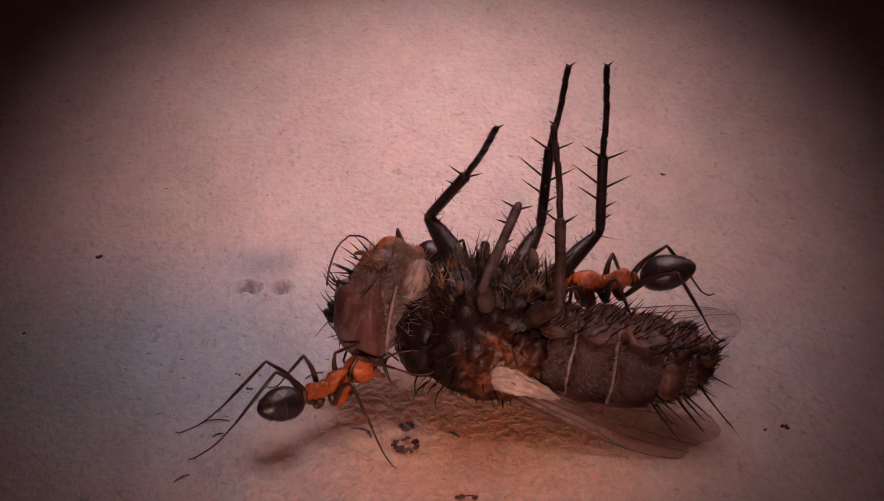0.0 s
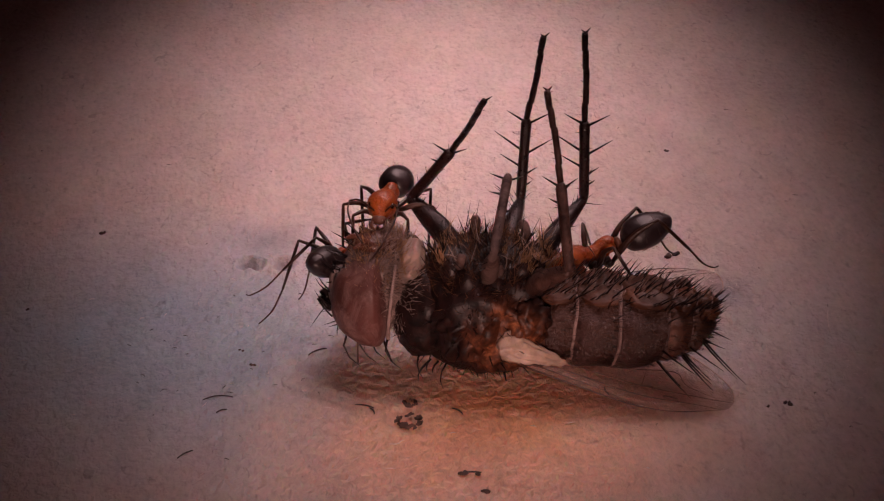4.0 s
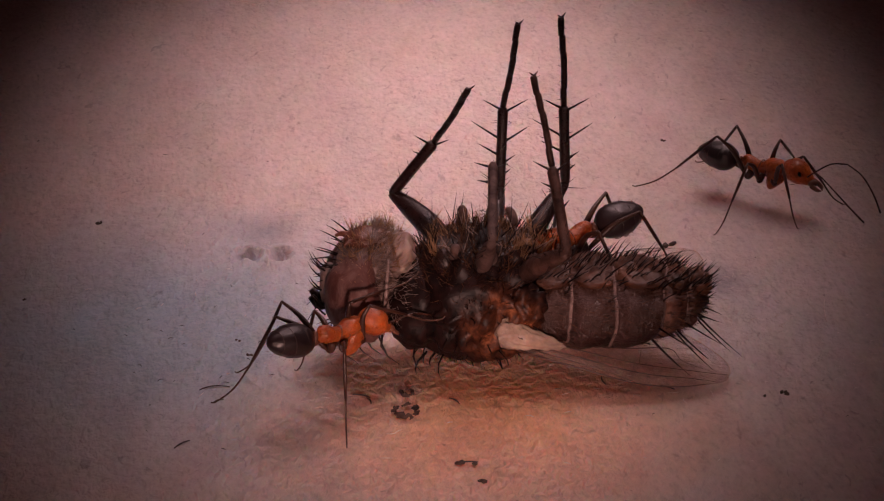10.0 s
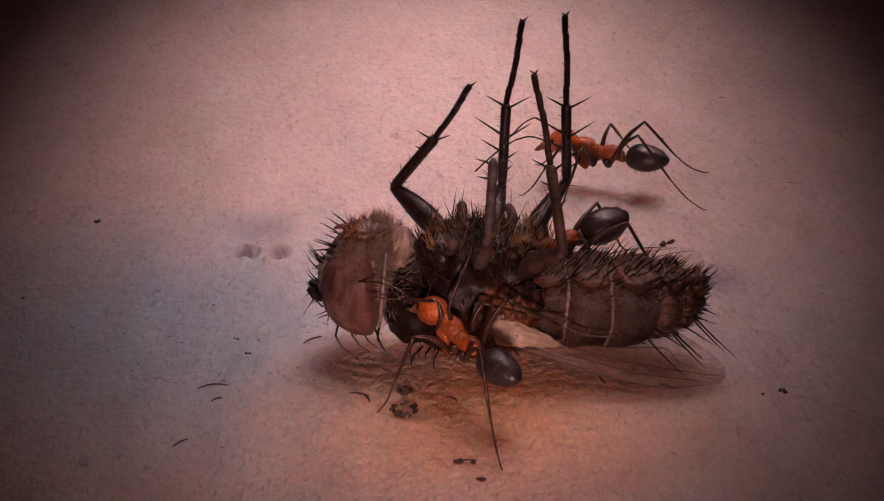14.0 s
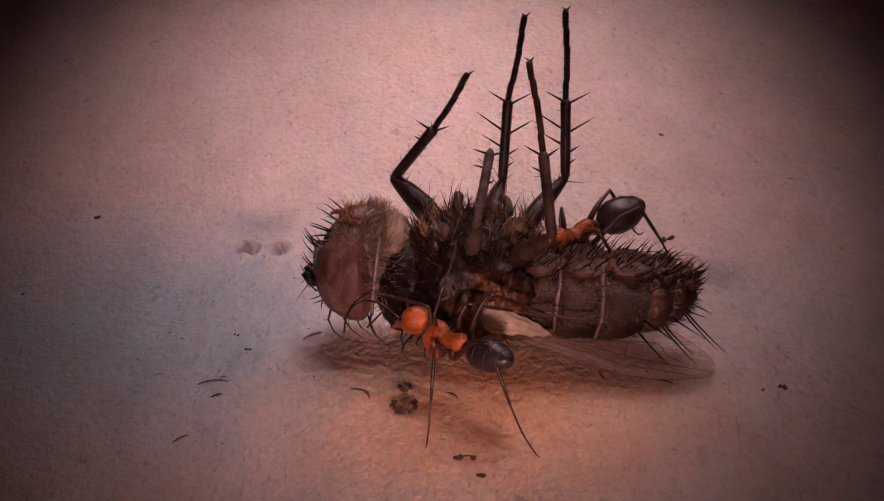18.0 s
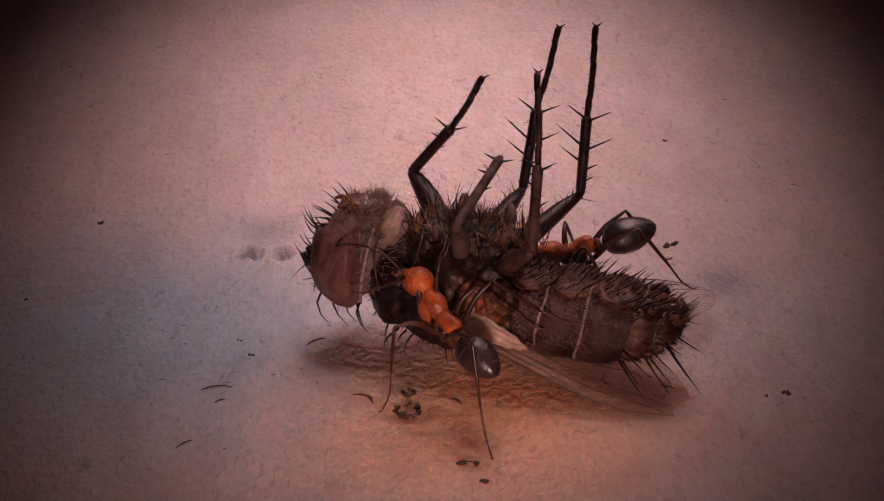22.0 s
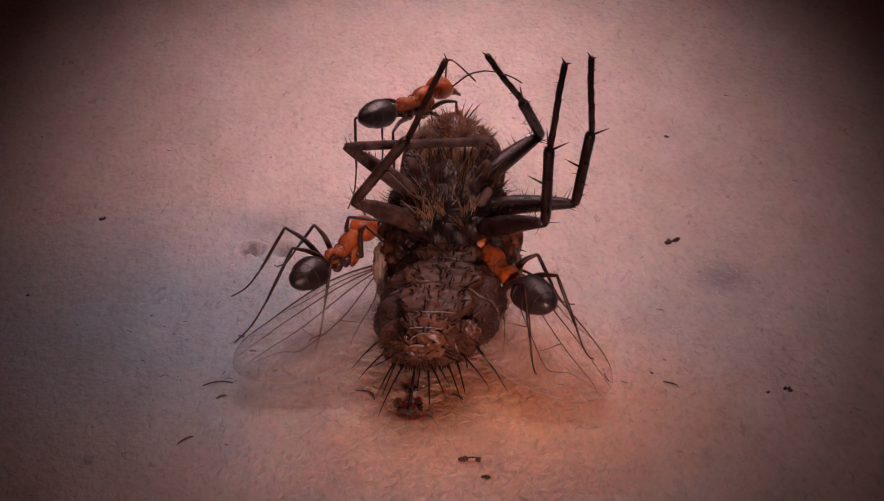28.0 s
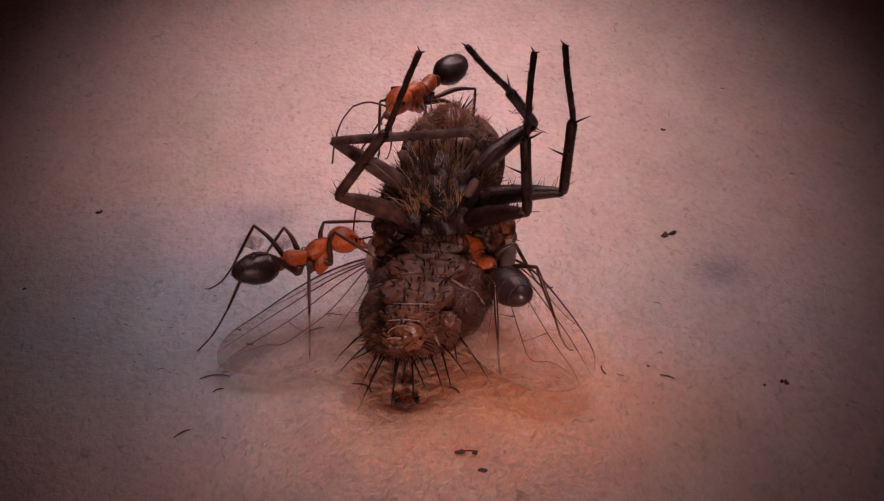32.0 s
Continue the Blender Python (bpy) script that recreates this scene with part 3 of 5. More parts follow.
    coat(bm, (-0.9, 0, 2.4), (1.5, 1.35, 1.2), 70, 0.5, 0.022, lambda x, y, z: z > 0.35, (0, 0, 0.3), 0.5)
    for k in range(5):
        spike(bm, (-2.2 + 0.15 * k + rnd.uniform(-0.1, 0.1), -0.9 - 0.05 * k, 0.6 - 0.03 * k + rnd.uniform(-0.15, 0.15)), (-0.5 + rnd.uniform(-0.3, 0.3), -0.45, -0.55), rnd.uniform(0.4, 1.0), 0.034, (0.5, 0, 0.1))
    for k in range(34):
        at = Vector((rnd.uniform(-1.2, 1.3), rnd.uniform(-1.1, 1.1), rnd.uniform(2.75, 3.15)))
        for i in range(7):
            spike(bm, at + jitter(0.12), Vector((rnd.uniform(-0.6, 0.8), at.y * 0.7, 1)) + jitter(0.3), rnd.uniform(0.25, 0.5), 0.013, jitter(0.25), 3)
    coat(bm, (-0.75, 0, 1.78), (1.87, 1.77, 1.76), 420, 0.26, 0.011, lambda x, y, z: abs(y) > 0.35, (0.2, 0, 0.1), 0.6)
    for k in range(34):
        at = Vector((rnd.uniform(-1.9, 1.0), rnd.uniform(-0.9, 0.9), rnd.uniform(2.9, 3.3)))
        spike(bm, at, (rnd.uniform(-0.7, 0.7), at.y * 0.8 + rnd.uniform(-0.3, 0.3), 1), rnd.uniform(0.6, 1.25), 0.018, jitter(0.12))
    part("bristles", bm, HAIR, thorax)
    bm = bmesh.new()
    coat(bm, (-0.7, 0, 2.5), (1.5, 1.4, 1.1), 620, 0.36, 0.007, lambda x, y, z: z > 0.1, (0, 0, 0.2), 0.7)
    coat(bm, (-1.7, 0, 2.0), (0.8, 1.0, 0.9), 160, 0.3, 0.006, lambda x, y, z: x < 0.2, (-0.2, 0, 0.1), 0.6)
    for k in range(30):
        at = Vector((rnd.uniform(-2.0, 0.9), rnd.uniform(-1.2, 1.0), 0))
        at.z = 1.9 + 1.25 * math.sqrt(max(0, 1 - ((at.x + 0.6) / 1.9) ** 2 - (at.y / 1.7) ** 2))
        lean = Vector((rnd.uniform(-0.6, 0.6), rnd.uniform(-0.5, 0.3), 1))
        for i in range(7):
            spike(bm, at + jitter(0.07), lean + jitter(0.25), rnd.uniform(0.4, 0.8), 0.011, jitter(0.25), 3)
    coat(bm, (-0.75, 0, 1.78), (1.85, 1.75, 1.72), 320, 0.46, 0.010, lambda x, y, z: z > 0.25, (0, 0, 0.3), 0.8)
    part("brown_fuzz", bm, RUSTHAIR, thorax)
    bm = bmesh.new()
    for k in range(44):
        at = Vector((rnd.uniform(-1.9, 1.1), rnd.uniform(-0.9, 0.6), rnd.uniform(3.0, 3.35)))
        lean = Vector((rnd.uniform(-0.7, 0.7), rnd.uniform(-0.6, 0.2), 1))
        for i in range(8):
            spike(bm, at + jitter(0.06), lean + jitter(0.2), rnd.uniform(0.3, 0.6), 0.012, jitter(0.3), 3)
    part("pale_fuzz", bm, GOLD, thorax, "pale brown tufts between the legs")
    return thorax


def abdomen_at(x):
    """Half width, half height, and the middle's height and sideways bend along the abdomen."""
    xs = (0.3, 1.0, 1.7, 2.40, 3.05, 3.55, 4.2, 4.60, 4.82, 4.95)
    w = (1.05, 1.36, 1.52, 1.56, 1.48, 1.34, 1.00, 0.72, 0.48, 0.20)
    h = (0.90, 0.98, 1.02, 1.02, 0.98, 0.92, 0.76, 0.58, 0.40, 0.16)
    c = (1.45, 1.47, 1.50, 1.53, 1.57, 1.60, 1.68, 1.74, 1.77, 1.78)
    return np.interp(x, xs, w), np.interp(x, xs, h), np.interp(x, xs, c), -0.034 * max(0, x - 0.5) ** 2


def on_abdomen(x, g, out=1.0):
    """The point on the abdomen's skin at x, g radians round it from its far side over the belly."""
    w, h, c, bend = abdomen_at(x)
    y, z = math.cos(g), math.sin(g)
    crease = 1 - 0.055 * math.exp(-((z - 0.72) / 0.10) ** 2)
    d = crease * (1 + 0.05 * noise.noise(Vector((x * 2.2, y * 2.5, z * 2.5))) + 0.03 * noise.noise(Vector((x * 6, y * 7, z * 7))))
    return Vector((x + 0.08 * (1 - z * z) + 0.12 * z, bend + y * w * d * out, c + z * h * d * out))


def fly_abdomen(fly):
    cuts = (0.45, 1.52, 2.62, 3.82, 4.42, 4.95)
    for k, (a, b) in enumerate(zip(cuts, cuts[1:])):
        bm = bmesh.new()
        rings, steps = [], 14
        for i in range(steps + 1):
            t = i / steps
            swell = 0.90 + 0.15 * math.sin(min(t * 2.2, 1) * math.pi / 2) - 0.085 * max(0, t - 0.4) / 0.6
            rings.append([bm.verts.new(on_abdomen(a - 0.16 + (b - a + 0.16) * t, 2 * math.pi * j / 64, swell)) for j in range(64)])
        for p, r in zip(rings, rings[1:]):
            for j in range(64):
                bm.faces.new((p[j], p[(j + 1) % 64], r[(j + 1) % 64], r[j]))
        bm.faces.new(rings[0][::-1])
        bm.faces.new(rings[-1])
        seg = part("abdomen_segment", bm, ABDOMEN if k < 3 else TAIL, fly, "dark grey-brown abdomen ring" if k == 0 else "")
        dust = seg.data.attributes.new("dust", "FLOAT", "POINT")
        for i, v in enumerate(seg.data.vertices):
            t = (i // 64) / steps
            dust.data[i].value = (0.12 if k == 0 else 1.0) * max(0.0, min(1.0, (1.30 - 1.75 * t) * (0.85 + 0.9 * noise.noise(v.co * 1400))))
        # belly plates, pleated, with a thin pale rear lip
        w, h, c, bend = abdomen_at((a + b) / 2)
        bm = bmesh.new()
        blob(bm, ((a + b) / 2 + 0.15, bend, c + h * 0.88), ((b - a) * 0.60, w * 0.66, 0.17), (0, -2 + 3 * k, 0), 4, 0.09, 3.4)
        plate = part("belly_plate", bm, BELLY, seg, "dark brown belly plate")
        bm = bmesh.new()
        lip = [((a + b) / 2 + 0.15 + (b - a) * 0.56 * math.cos(g) ** 0.5, bend + w * 0.54 * math.sin(g), c + h * 0.88 + 0.14 - 0.16 * math.sin(g) ** 2) for g in (radians(d) for d in range(-45, 46, 10))]
        tube(bm, lip, [0.006 + 0.014 * math.cos(radians(d)) for d in range(-45, 46, 10)], 6)
        part("plate_edge", bm, BAND, seg, "pale lip of a belly plate")
        if k < 4:
            bm = bmesh.new()
            rows = []
            for x, up in ((b - 0.085, 0.955), (b - 0.055, 0.985), (b - 0.025, 0.992), (b + 0.005, 0.980), (b + 0.015, 0.94)):
                ring = []
                for i in range(65):
                    g = 2 * math.pi * i / 64
                    q = on_abdomen(x, g, up)
                    q.x += 0.05 * noise.noise(Vector((math.cos(g) * 3, math.sin(g) * 3, b)))
                    ring.append(bm.verts.new(q))
                rows.append(ring)
            for p, q in zip(rows, rows[1:]):
                for i in range(64):
                    bm.faces.new((p[i], p[i + 1], q[i + 1], q[i]))
            part("segment_edge", bm, BAND, seg, "pale rear edge")
        bm = bmesh.new()
        # a comb of leaning spikes along either side of the belly
        for s in (0.36, 0.64, 0.5):
            x = a + 0.06
            while x < b - 0.04:
                g = (s + rnd.uniform(-0.05, 0.05)) * math.pi
                spike(bm, on_abdomen(x, g, 0.97), (0.55 + rnd.uniform(-0.25, 0.3), math.cos(g) * 0.9 + rnd.uniform(-0.25, 0.25), 0.95), rnd.uniform(0.30, 0.62), 0.026, (0.3, rnd.uniform(-0.2, 0.2), 0.05))
                x += rnd.uniform(0.09, 0.17)
        for i in range(22):
            g = rnd.uniform(0.2, 0.8) * math.pi
            spike(bm, on_abdomen(rnd.uniform(a + 0.1, b), g, 0.97), (0.35 + rnd.uniform(-0.4, 0.5), math.cos(g) * 0.9 + rnd.uniform(-0.4, 0.4), 1.0), rnd.uniform(0.25, 0.5), 0.017, (0.35, rnd.uniform(-0.3, 0.3), 0))
        # short hairs that lie close to the shell
        for i in range(300):
            g = rnd.uniform(-1, 1) * math.pi
            spike(bm, on_abdomen(rnd.uniform(a, b), g), (1, math.cos(g) * 0.35, math.sin(g) * 0.35), rnd.uniform(0.10, 0.20), 0.008, (0.1, 0, 0), 3)
        # stout bristles under the rear edges
        count = (0, 1, 5, 6, 3)[k]
        for i in range(count):
            g = -math.pi * ((i + 0.5 + rnd.uniform(-0.3, 0.3)) / count)
            spike(bm, on_abdomen(b - 0.12, g, 0.97), (0.8, math.cos(g) * 0.8, math.sin(g) * 0.9 - 0.1), rnd.uniform(0.85, 1.40), 0.029, (0.2, 0, -0.1), 5)
        if k == 4:
            for i in range(7):
                g = math.pi * rnd.uniform(-0.3, 1.3)
                spike(bm, on_abdomen(4.66, g, 0.95), (0.9, math.cos(g) * 0.9, math.sin(g) * 0.8), rnd.uniform(0.45, 0.85), 0.024, (0, 0, rnd.uniform(-0.15, 0.15)))
        part("bristles", bm, HAIR, seg)
        bm = bmesh.new()
        for i in range(130):
            g = rnd.uniform(-0.05, 1.05) * math.pi
            spike(bm, on_abdomen(rnd.uniform(a, b), g, 0.98), Vector((0.7, math.cos(g), math.sin(g))) + jitter(0.5), rnd.uniform(0.15, 0.40), 0.007, jitter(0.25), 3)
        part("brown_fuzz", bm, RUSTHAIR, seg)
        if k == 4:
            tail_end(seg)


def tail_end(seg):
    """The rounded capsule at the abdomen's end, its pale hoop, and two small side plates."""
    mid = Vector((4.74, -0.38, 2.12))
    bm = bmesh.new()
    blob(bm, mid, (0.36, 0.48, 0.42), (0, 20, 0), 4, 0.10, 2.6)
    part("tail_capsule", bm, CAPSULE, seg, "rounded orange-brown capsule")
    bm = bmesh.new()
    tube(bm, [mid + Vector((0.16 + 0.05 * math.sin(g), 0.46 * math.cos(g), 0.39 * math.sin(g) + 0.06)) for g in (radians(d) for d in range(50, 201, 14))], 0.016, 6)
    part("capsule_hoop", bm, BAND, seg, "thin pale hoop")
    for x, y, z, turn in ((4.18, 0.62, 2.18, -25), (4.46, -1.20, 1.62, 20)):
        bm = bmesh.new()
        blob(bm, (x, y, z), (0.30, 0.26, 0.20), (turn, -20, 0), 4, 0.08, 3)
        part("tail_plate", bm, TAIL, seg)
        bm = bmesh.new()
        tube(bm, [(x + 0.17 - 0.12 * abs(math.sin(g)), y + 0.27 * math.sin(g), z + 0.16 * math.cos(g)) for g in (radians(d) for d in range(-10, 131, 14))], 0.014, 6)
        part("tail_plate_edge", bm, BAND, seg, "pale crescent edge")


def fly_leg(fly, hip, knee, ankle, tip, mat, spines, thick=1.0, label=""):
    hip, knee, ankle, tip = (Vector(p) for p in (hip, knee, ankle, tip))
    bm = bmesh.new()
    line = [hip.lerp(knee, t) + Vector((0, 0, 0.07 * math.sin(math.pi * t))) for t in (0, 0.15, 0.4, 0.7, 0.92, 1.0)]
    tube(bm, line, [r * thick for r in (0.22, 0.30, 0.31, 0.25, 0.17, 0.13)], 10, 0.85)
    leg = part("leg", bm, mat, fly, label)
    bm = bmesh.new()
    out = (ankle - knee).normalized()
    for t in (i / 15 for i in range(16)):
        for s in range(3):
            way = (knee - hip).normalized() * 0.5 + jitter(1.0) + Vector((0, 0, 0.6))
            spike(bm, hip.lerp(knee, 0.1 + 0.85 * t), way, rnd.uniform(0.28, 0.58), 0.016, jitter(0.1))
    part("femur_hairs", bm, HAIR, leg)
    bm = bmesh.new()
    tube(bm, [knee.lerp(ankle, t) for t in (0, 0.08, 0.35, 0.7, 0.95, 1.0)], [r * thick for r in (0.11, 0.14, 0.145, 0.14, 0.15, 0.10)], 9)
    tibia = part("tibia", bm, mat, leg)
    for t, ang, ln in spines:
        bm = bmesh.new()
        way = Vector((math.cos(radians(ang)), math.sin(radians(ang)), 0)) + out * 0.62
        spike(bm, knee.lerp(ankle, t), way, ln, 0.036, (0, 0, 0), 5)
        part("spine", bm, HAIR, tibia)
    bm = bmesh.new()
    for i in range(26):
        spike(bm, knee.lerp(ankle, rnd.uniform(0.05, 0.95)), jitter(1) + out * 0.6, rnd.uniform(0.22, 0.40), 0.014, (0, 0, 0), 3)
    part("tibia_hairs", bm, HAIR, tibia)
    if tip is not None and (tip - ankle).length > 0.1:
        bm = bmesh.new()
        pts, rad = [], []
        for k in range(5):
            a, b = ankle.lerp(tip, k / 5 + 0.005), ankle.lerp(tip, (k + 1) / 5)
            bow = Vector((0.03 * math.sin(k), 0.02 * math.cos(k), 0))
            pts += [a + bow, a.lerp(b, 0.8) + bow, b + bow]
            rad += [0.082 * thick, 0.090 * thick, 0.080 * thick]
        tube(bm, pts, rad, 8)
        way = (tip - ankle).normalized()
        for s in (-1, 1):
            sd = way.orthogonal().normalized() * s
            spike(bm, tip, sd * 0.8 + way * 0.5, 0.20, 0.03, (0, 0, 0))
        for i in range(26):
            spike(bm, ankle.lerp(tip, rnd.uniform(0.05, 0.98)), jitter(1) + way * 0.8, rnd.uniform(0.12, 0.22), 0.012, (0, 0, 0), 3)
        part("tarsus", bm, mat, leg)
    return leg


def wing(fly, side, at):
    """A wing along +x from its hinge; its front edge lies outward (side * y)."""
    s = side
    outline = [(0, 0.10), (0.6, 0.36), (1.6, 0.54), (2.8, 0.58), (4.0, 0.42), (4.8, 0.05), (5.1, -0.45), (5.0, -1.0), (4.5, -1.6), (3.5, -2.05), (2.5, -2.2), (1.6, -2.0), (1.0, -1.5), (0.5, -0.85), (0.1, -0.2)]
    bm = bmesh.new()
    rim = smooth_line([(x, s * y, 0) for x, y in outline] + [(0, s * 0.10, 0)], 4)[:-1]

    def relief(x, y):
        return 0.05 * math.sin(x * 1.6 + y) + 0.03 * math.sin(y * 5 + x * 0.7) - 0.02 * (x - 2.4) ** 2 * 0.15

    rings = []
    for f in (1.0, 0.75, 0.5, 0.25):
        rings.append([bm.verts.new((2.6 + (p.x - 2.6) * f, s * -0.5 + (p.y + s * 0.5) * f, relief(2.6 + (p.x - 2.6) * f, s * (-0.5) + (p.y + s * 0.5) * f))) for p in rim])
    c = bm.verts.new((2.6, s * -0.5, relief(2.6, s * -0.5)))
    n = len(rim)
    for a, b in zip(rings, rings[1:]):
        for k in range(n):
            bm.faces.new((a[k], a[(k + 1) % n], b[(k + 1) % n], b[k]))
    for k in range(n):
        bm.faces.new((rings[-1][k], rings[-1][(k + 1) % n], c))
    bmesh.ops.solidify(bm, geom=bm.faces[:], thickness=0.012)
    w = part("wing", bm, MEMBRANE, fly, "clear brownish veined wing", at)
    veins = [
        ([(0, 0.10), (0.6, 0.36), (1.6, 0.54), (2.8, 0.58), (4.0, 0.42), (4.7, 0.12)], 0.050),
        ([(0.1, 0.05), (1.2, 0.30), (2.2, 0.40), (3.0, 0.56)], 0.030),
        ([(0.1, 0.0), (1.5, 0.14), (3.0, 0.18), (4.2, 0.05), (4.85, -0.02)], 0.034),
        ([(0.3, -0.08), (1.6, -0.16), (3.2, -0.26), (4.5, -0.34), (5.08, -0.45)], 0.030),
        ([(0.3, -0.12), (1.6, -0.55), (2.9, -0.85), (3.7, -0.98), (4.0, -0.62), (4.7, -0.42)], 0.028),
        ([(0.3, -0.2), (1.2, -0.80), (2.2, -1.30), (3.0, -1.75)], 0.026),
        ([(3.0, -0.25), (3.05, -0.88)], 0.020), ([(2.2, -0.72), (2.0, -1.22)], 0.020),
        ([(0.2, -0.25), (0.7, -0.9), (1.3, -1.5)], 0.020),
    ]
    bm = bmesh.new()
    tube(bm, [Vector((p.x, p.y, relief(p.x, p.y))) for p in rim[24:]], 0.009, 5)
    part("wing_edge", bm, CREAM, w, "pale rear wing edge")
    for line, r in veins:
        bm = bmesh.new()
        pts = [Vector((p.x, p.y, relief(p.x, p.y) + 0.006)) for p in smooth_line([(x, s * y, 0) for x, y in line], 5)]
        tube(bm, pts, [0.66 * r * (1 - 0.86 * i / len(pts)) for i in range(len(pts))], 6)
        part("vein", bm, VEIN, w)
    for ob in (w, *w.children):
        ob.data.transform(Matrix.Scale(1.1, 4))
    return w


def dead_fly():
    fly = new("dead_fly")
    tagged(fly, "dead dark bristly fly lying on its back with raised legs", "fly")
    fly_head(fly)
    fly_thorax(fly)
    fly_abdomen(fly)
    two = [(0.30, 10, 0.45), (0.40, 185, 0.72), (0.56, 5, 0.85), (0.60, 175, 0.95), (0.93, -8, 0.75), (0.96, 188, 0.62), (0.95, 85, 0.55), (0.5, -80, 0.6), (0.15, 20, 0.35)]
    few = [(0.5, 30, 0.4), (0.93, 10, 0.5), (0.95, 180, 0.55), (0.75, 200, 0.4)]
    fly_leg(fly, (-0.35, 0.75, 2.75), (0.0, 3.19, 3.22), (0.09, 3.46, 5.41), (0.49, 3.34, 7.73), LEGDARK, two, 0.95, "dark spiny upright leg")
    fly_leg(fly, (0.5, 0.7, 2.65), (1.66, 2.39, 3.69), (1.6, 2.39, 5.84), (1.54, 2.67, 8.13), LEGDARK, two, 0.95, "dark spiny upright leg")
    fly_leg(fly, (-1.45, 0.7, 2.85), (-2.81, 2.31, 3.53), (-1.72, 1.76, 5.16), (-0.84, 0.83, 6.95), LEGDARK, few, 1.0, "dark bent front leg")
    fly_leg(fly, (0.4, -0.7, 2.6), (1.42, -2.37, 3.94), (1.11, -1.08, 5.66), (0.71, -0.17, 7.67), LEGPALE, few, 0.95, "brownish upright leg")
    fly_leg(fly, (-0.6, -0.7, 2.75), (-0.39, -2.71, 4.45), (-0.25, 1.05, 4.85), (-0.25, 1.05, 4.85), HUSK, few, 0.85, "pale brownish folded leg")
    return fly


FLY = dead_fly()
WING_NEAR = wing(FLY, -1, (0.05, -1.6, 1.20))
WING_FAR = wing(FLY, 1, (0.05, 1.6, 1.20))

# ---- ants: head towards +x, origin in the middle of the body ----

LEGS = (  # hip x, hip y, direction in degrees, then out and up of knee, ankle and toe
    (0.58, 0.14, 42, 0.72, 0.50, 1.36, -0.35, 2.00, -1.00),
    (0.20, 0.14, 92, 0.86, 0.58, 1.64, -0.35, 2.40, -1.02),
    (-0.12, 0.13, 152, 1.18, 0.90, 2.20, -0.30, 3.25, -1.02))
FOLDED = (
    (0.58, 0.14, 50, 0.60, 0.42, 0.95, -0.20, 1.30, -0.62),
    (0.20, 0.14, 118, 0.70, 0.50, 1.10, -0.25, 1.50, -0.62),
    (-0.12, 0.15, 164, 1.42, 0.56, 2.00, -0.48, 2.42, -1.05))


def ant_leg(ant, x, y, angle, *joints):
    a = radians(angle) * (1 if y > 0 else -1)
    d = Vector((math.cos(a), math.sin(a), 0))
    hip = Vector((0, 0, 0))
    knee, ankle, toe = (d * joints[i] + Vector((0, 0, joints[i + 1])) for i in (0, 2, 4))
    bm = bmesh.new()
    tube(bm, smooth_line([hip, d * 0.10 + Vector((0, 0, -0.20)), d * 0.2 + Vector((0, 0, -0.16))], 4), [0.12, 0.125, 0.12, 0.11, 0.10, 0.08, 0.07, 0.06, 0.05], 8)
    tube(bm, smooth_line([d * 0.16 + Vector((0, 0, -0.18)), knee * 0.55 + Vector((0, 0, 0.02)), knee], 5),
         [0.050, 0.062, 0.072, 0.076, 0.074, 0.068, 0.062, 0.055, 0.048, 0.042, 0.036], 8)
    leg = part("leg", bm, ANTLEG, ant, "", (x, y, -0.14))
    bm = bmesh.new()
    tube(bm, [knee, knee.lerp(ankle, 0.12), knee.lerp(ankle, 0.6), ankle], [0.034, 0.044, 0.046, 0.032], 7)
    for i in range(8):
        spike(bm, knee.lerp(ankle, rnd.uniform(0.2, 0.95)), jitter(1) - Vector((0, 0, 0.3)), 0.10, 0.006, (0, 0, 0), 3)
    part("tibia", bm, ANTLEG, leg)
    bm = bmesh.new()
    bow = Vector((0, 0, 0.13))
    tube(bm, smooth_line([ankle, ankle.lerp(toe, 0.5) - bow, toe - bow * 0.3, toe + d * 0.14 - bow * 0.3], 4), [0.026] * 5 + [0.021] * 4 + [0.016] * 4, 6)
    part("tarsus", bm, ANTPALE, leg)
    return leg


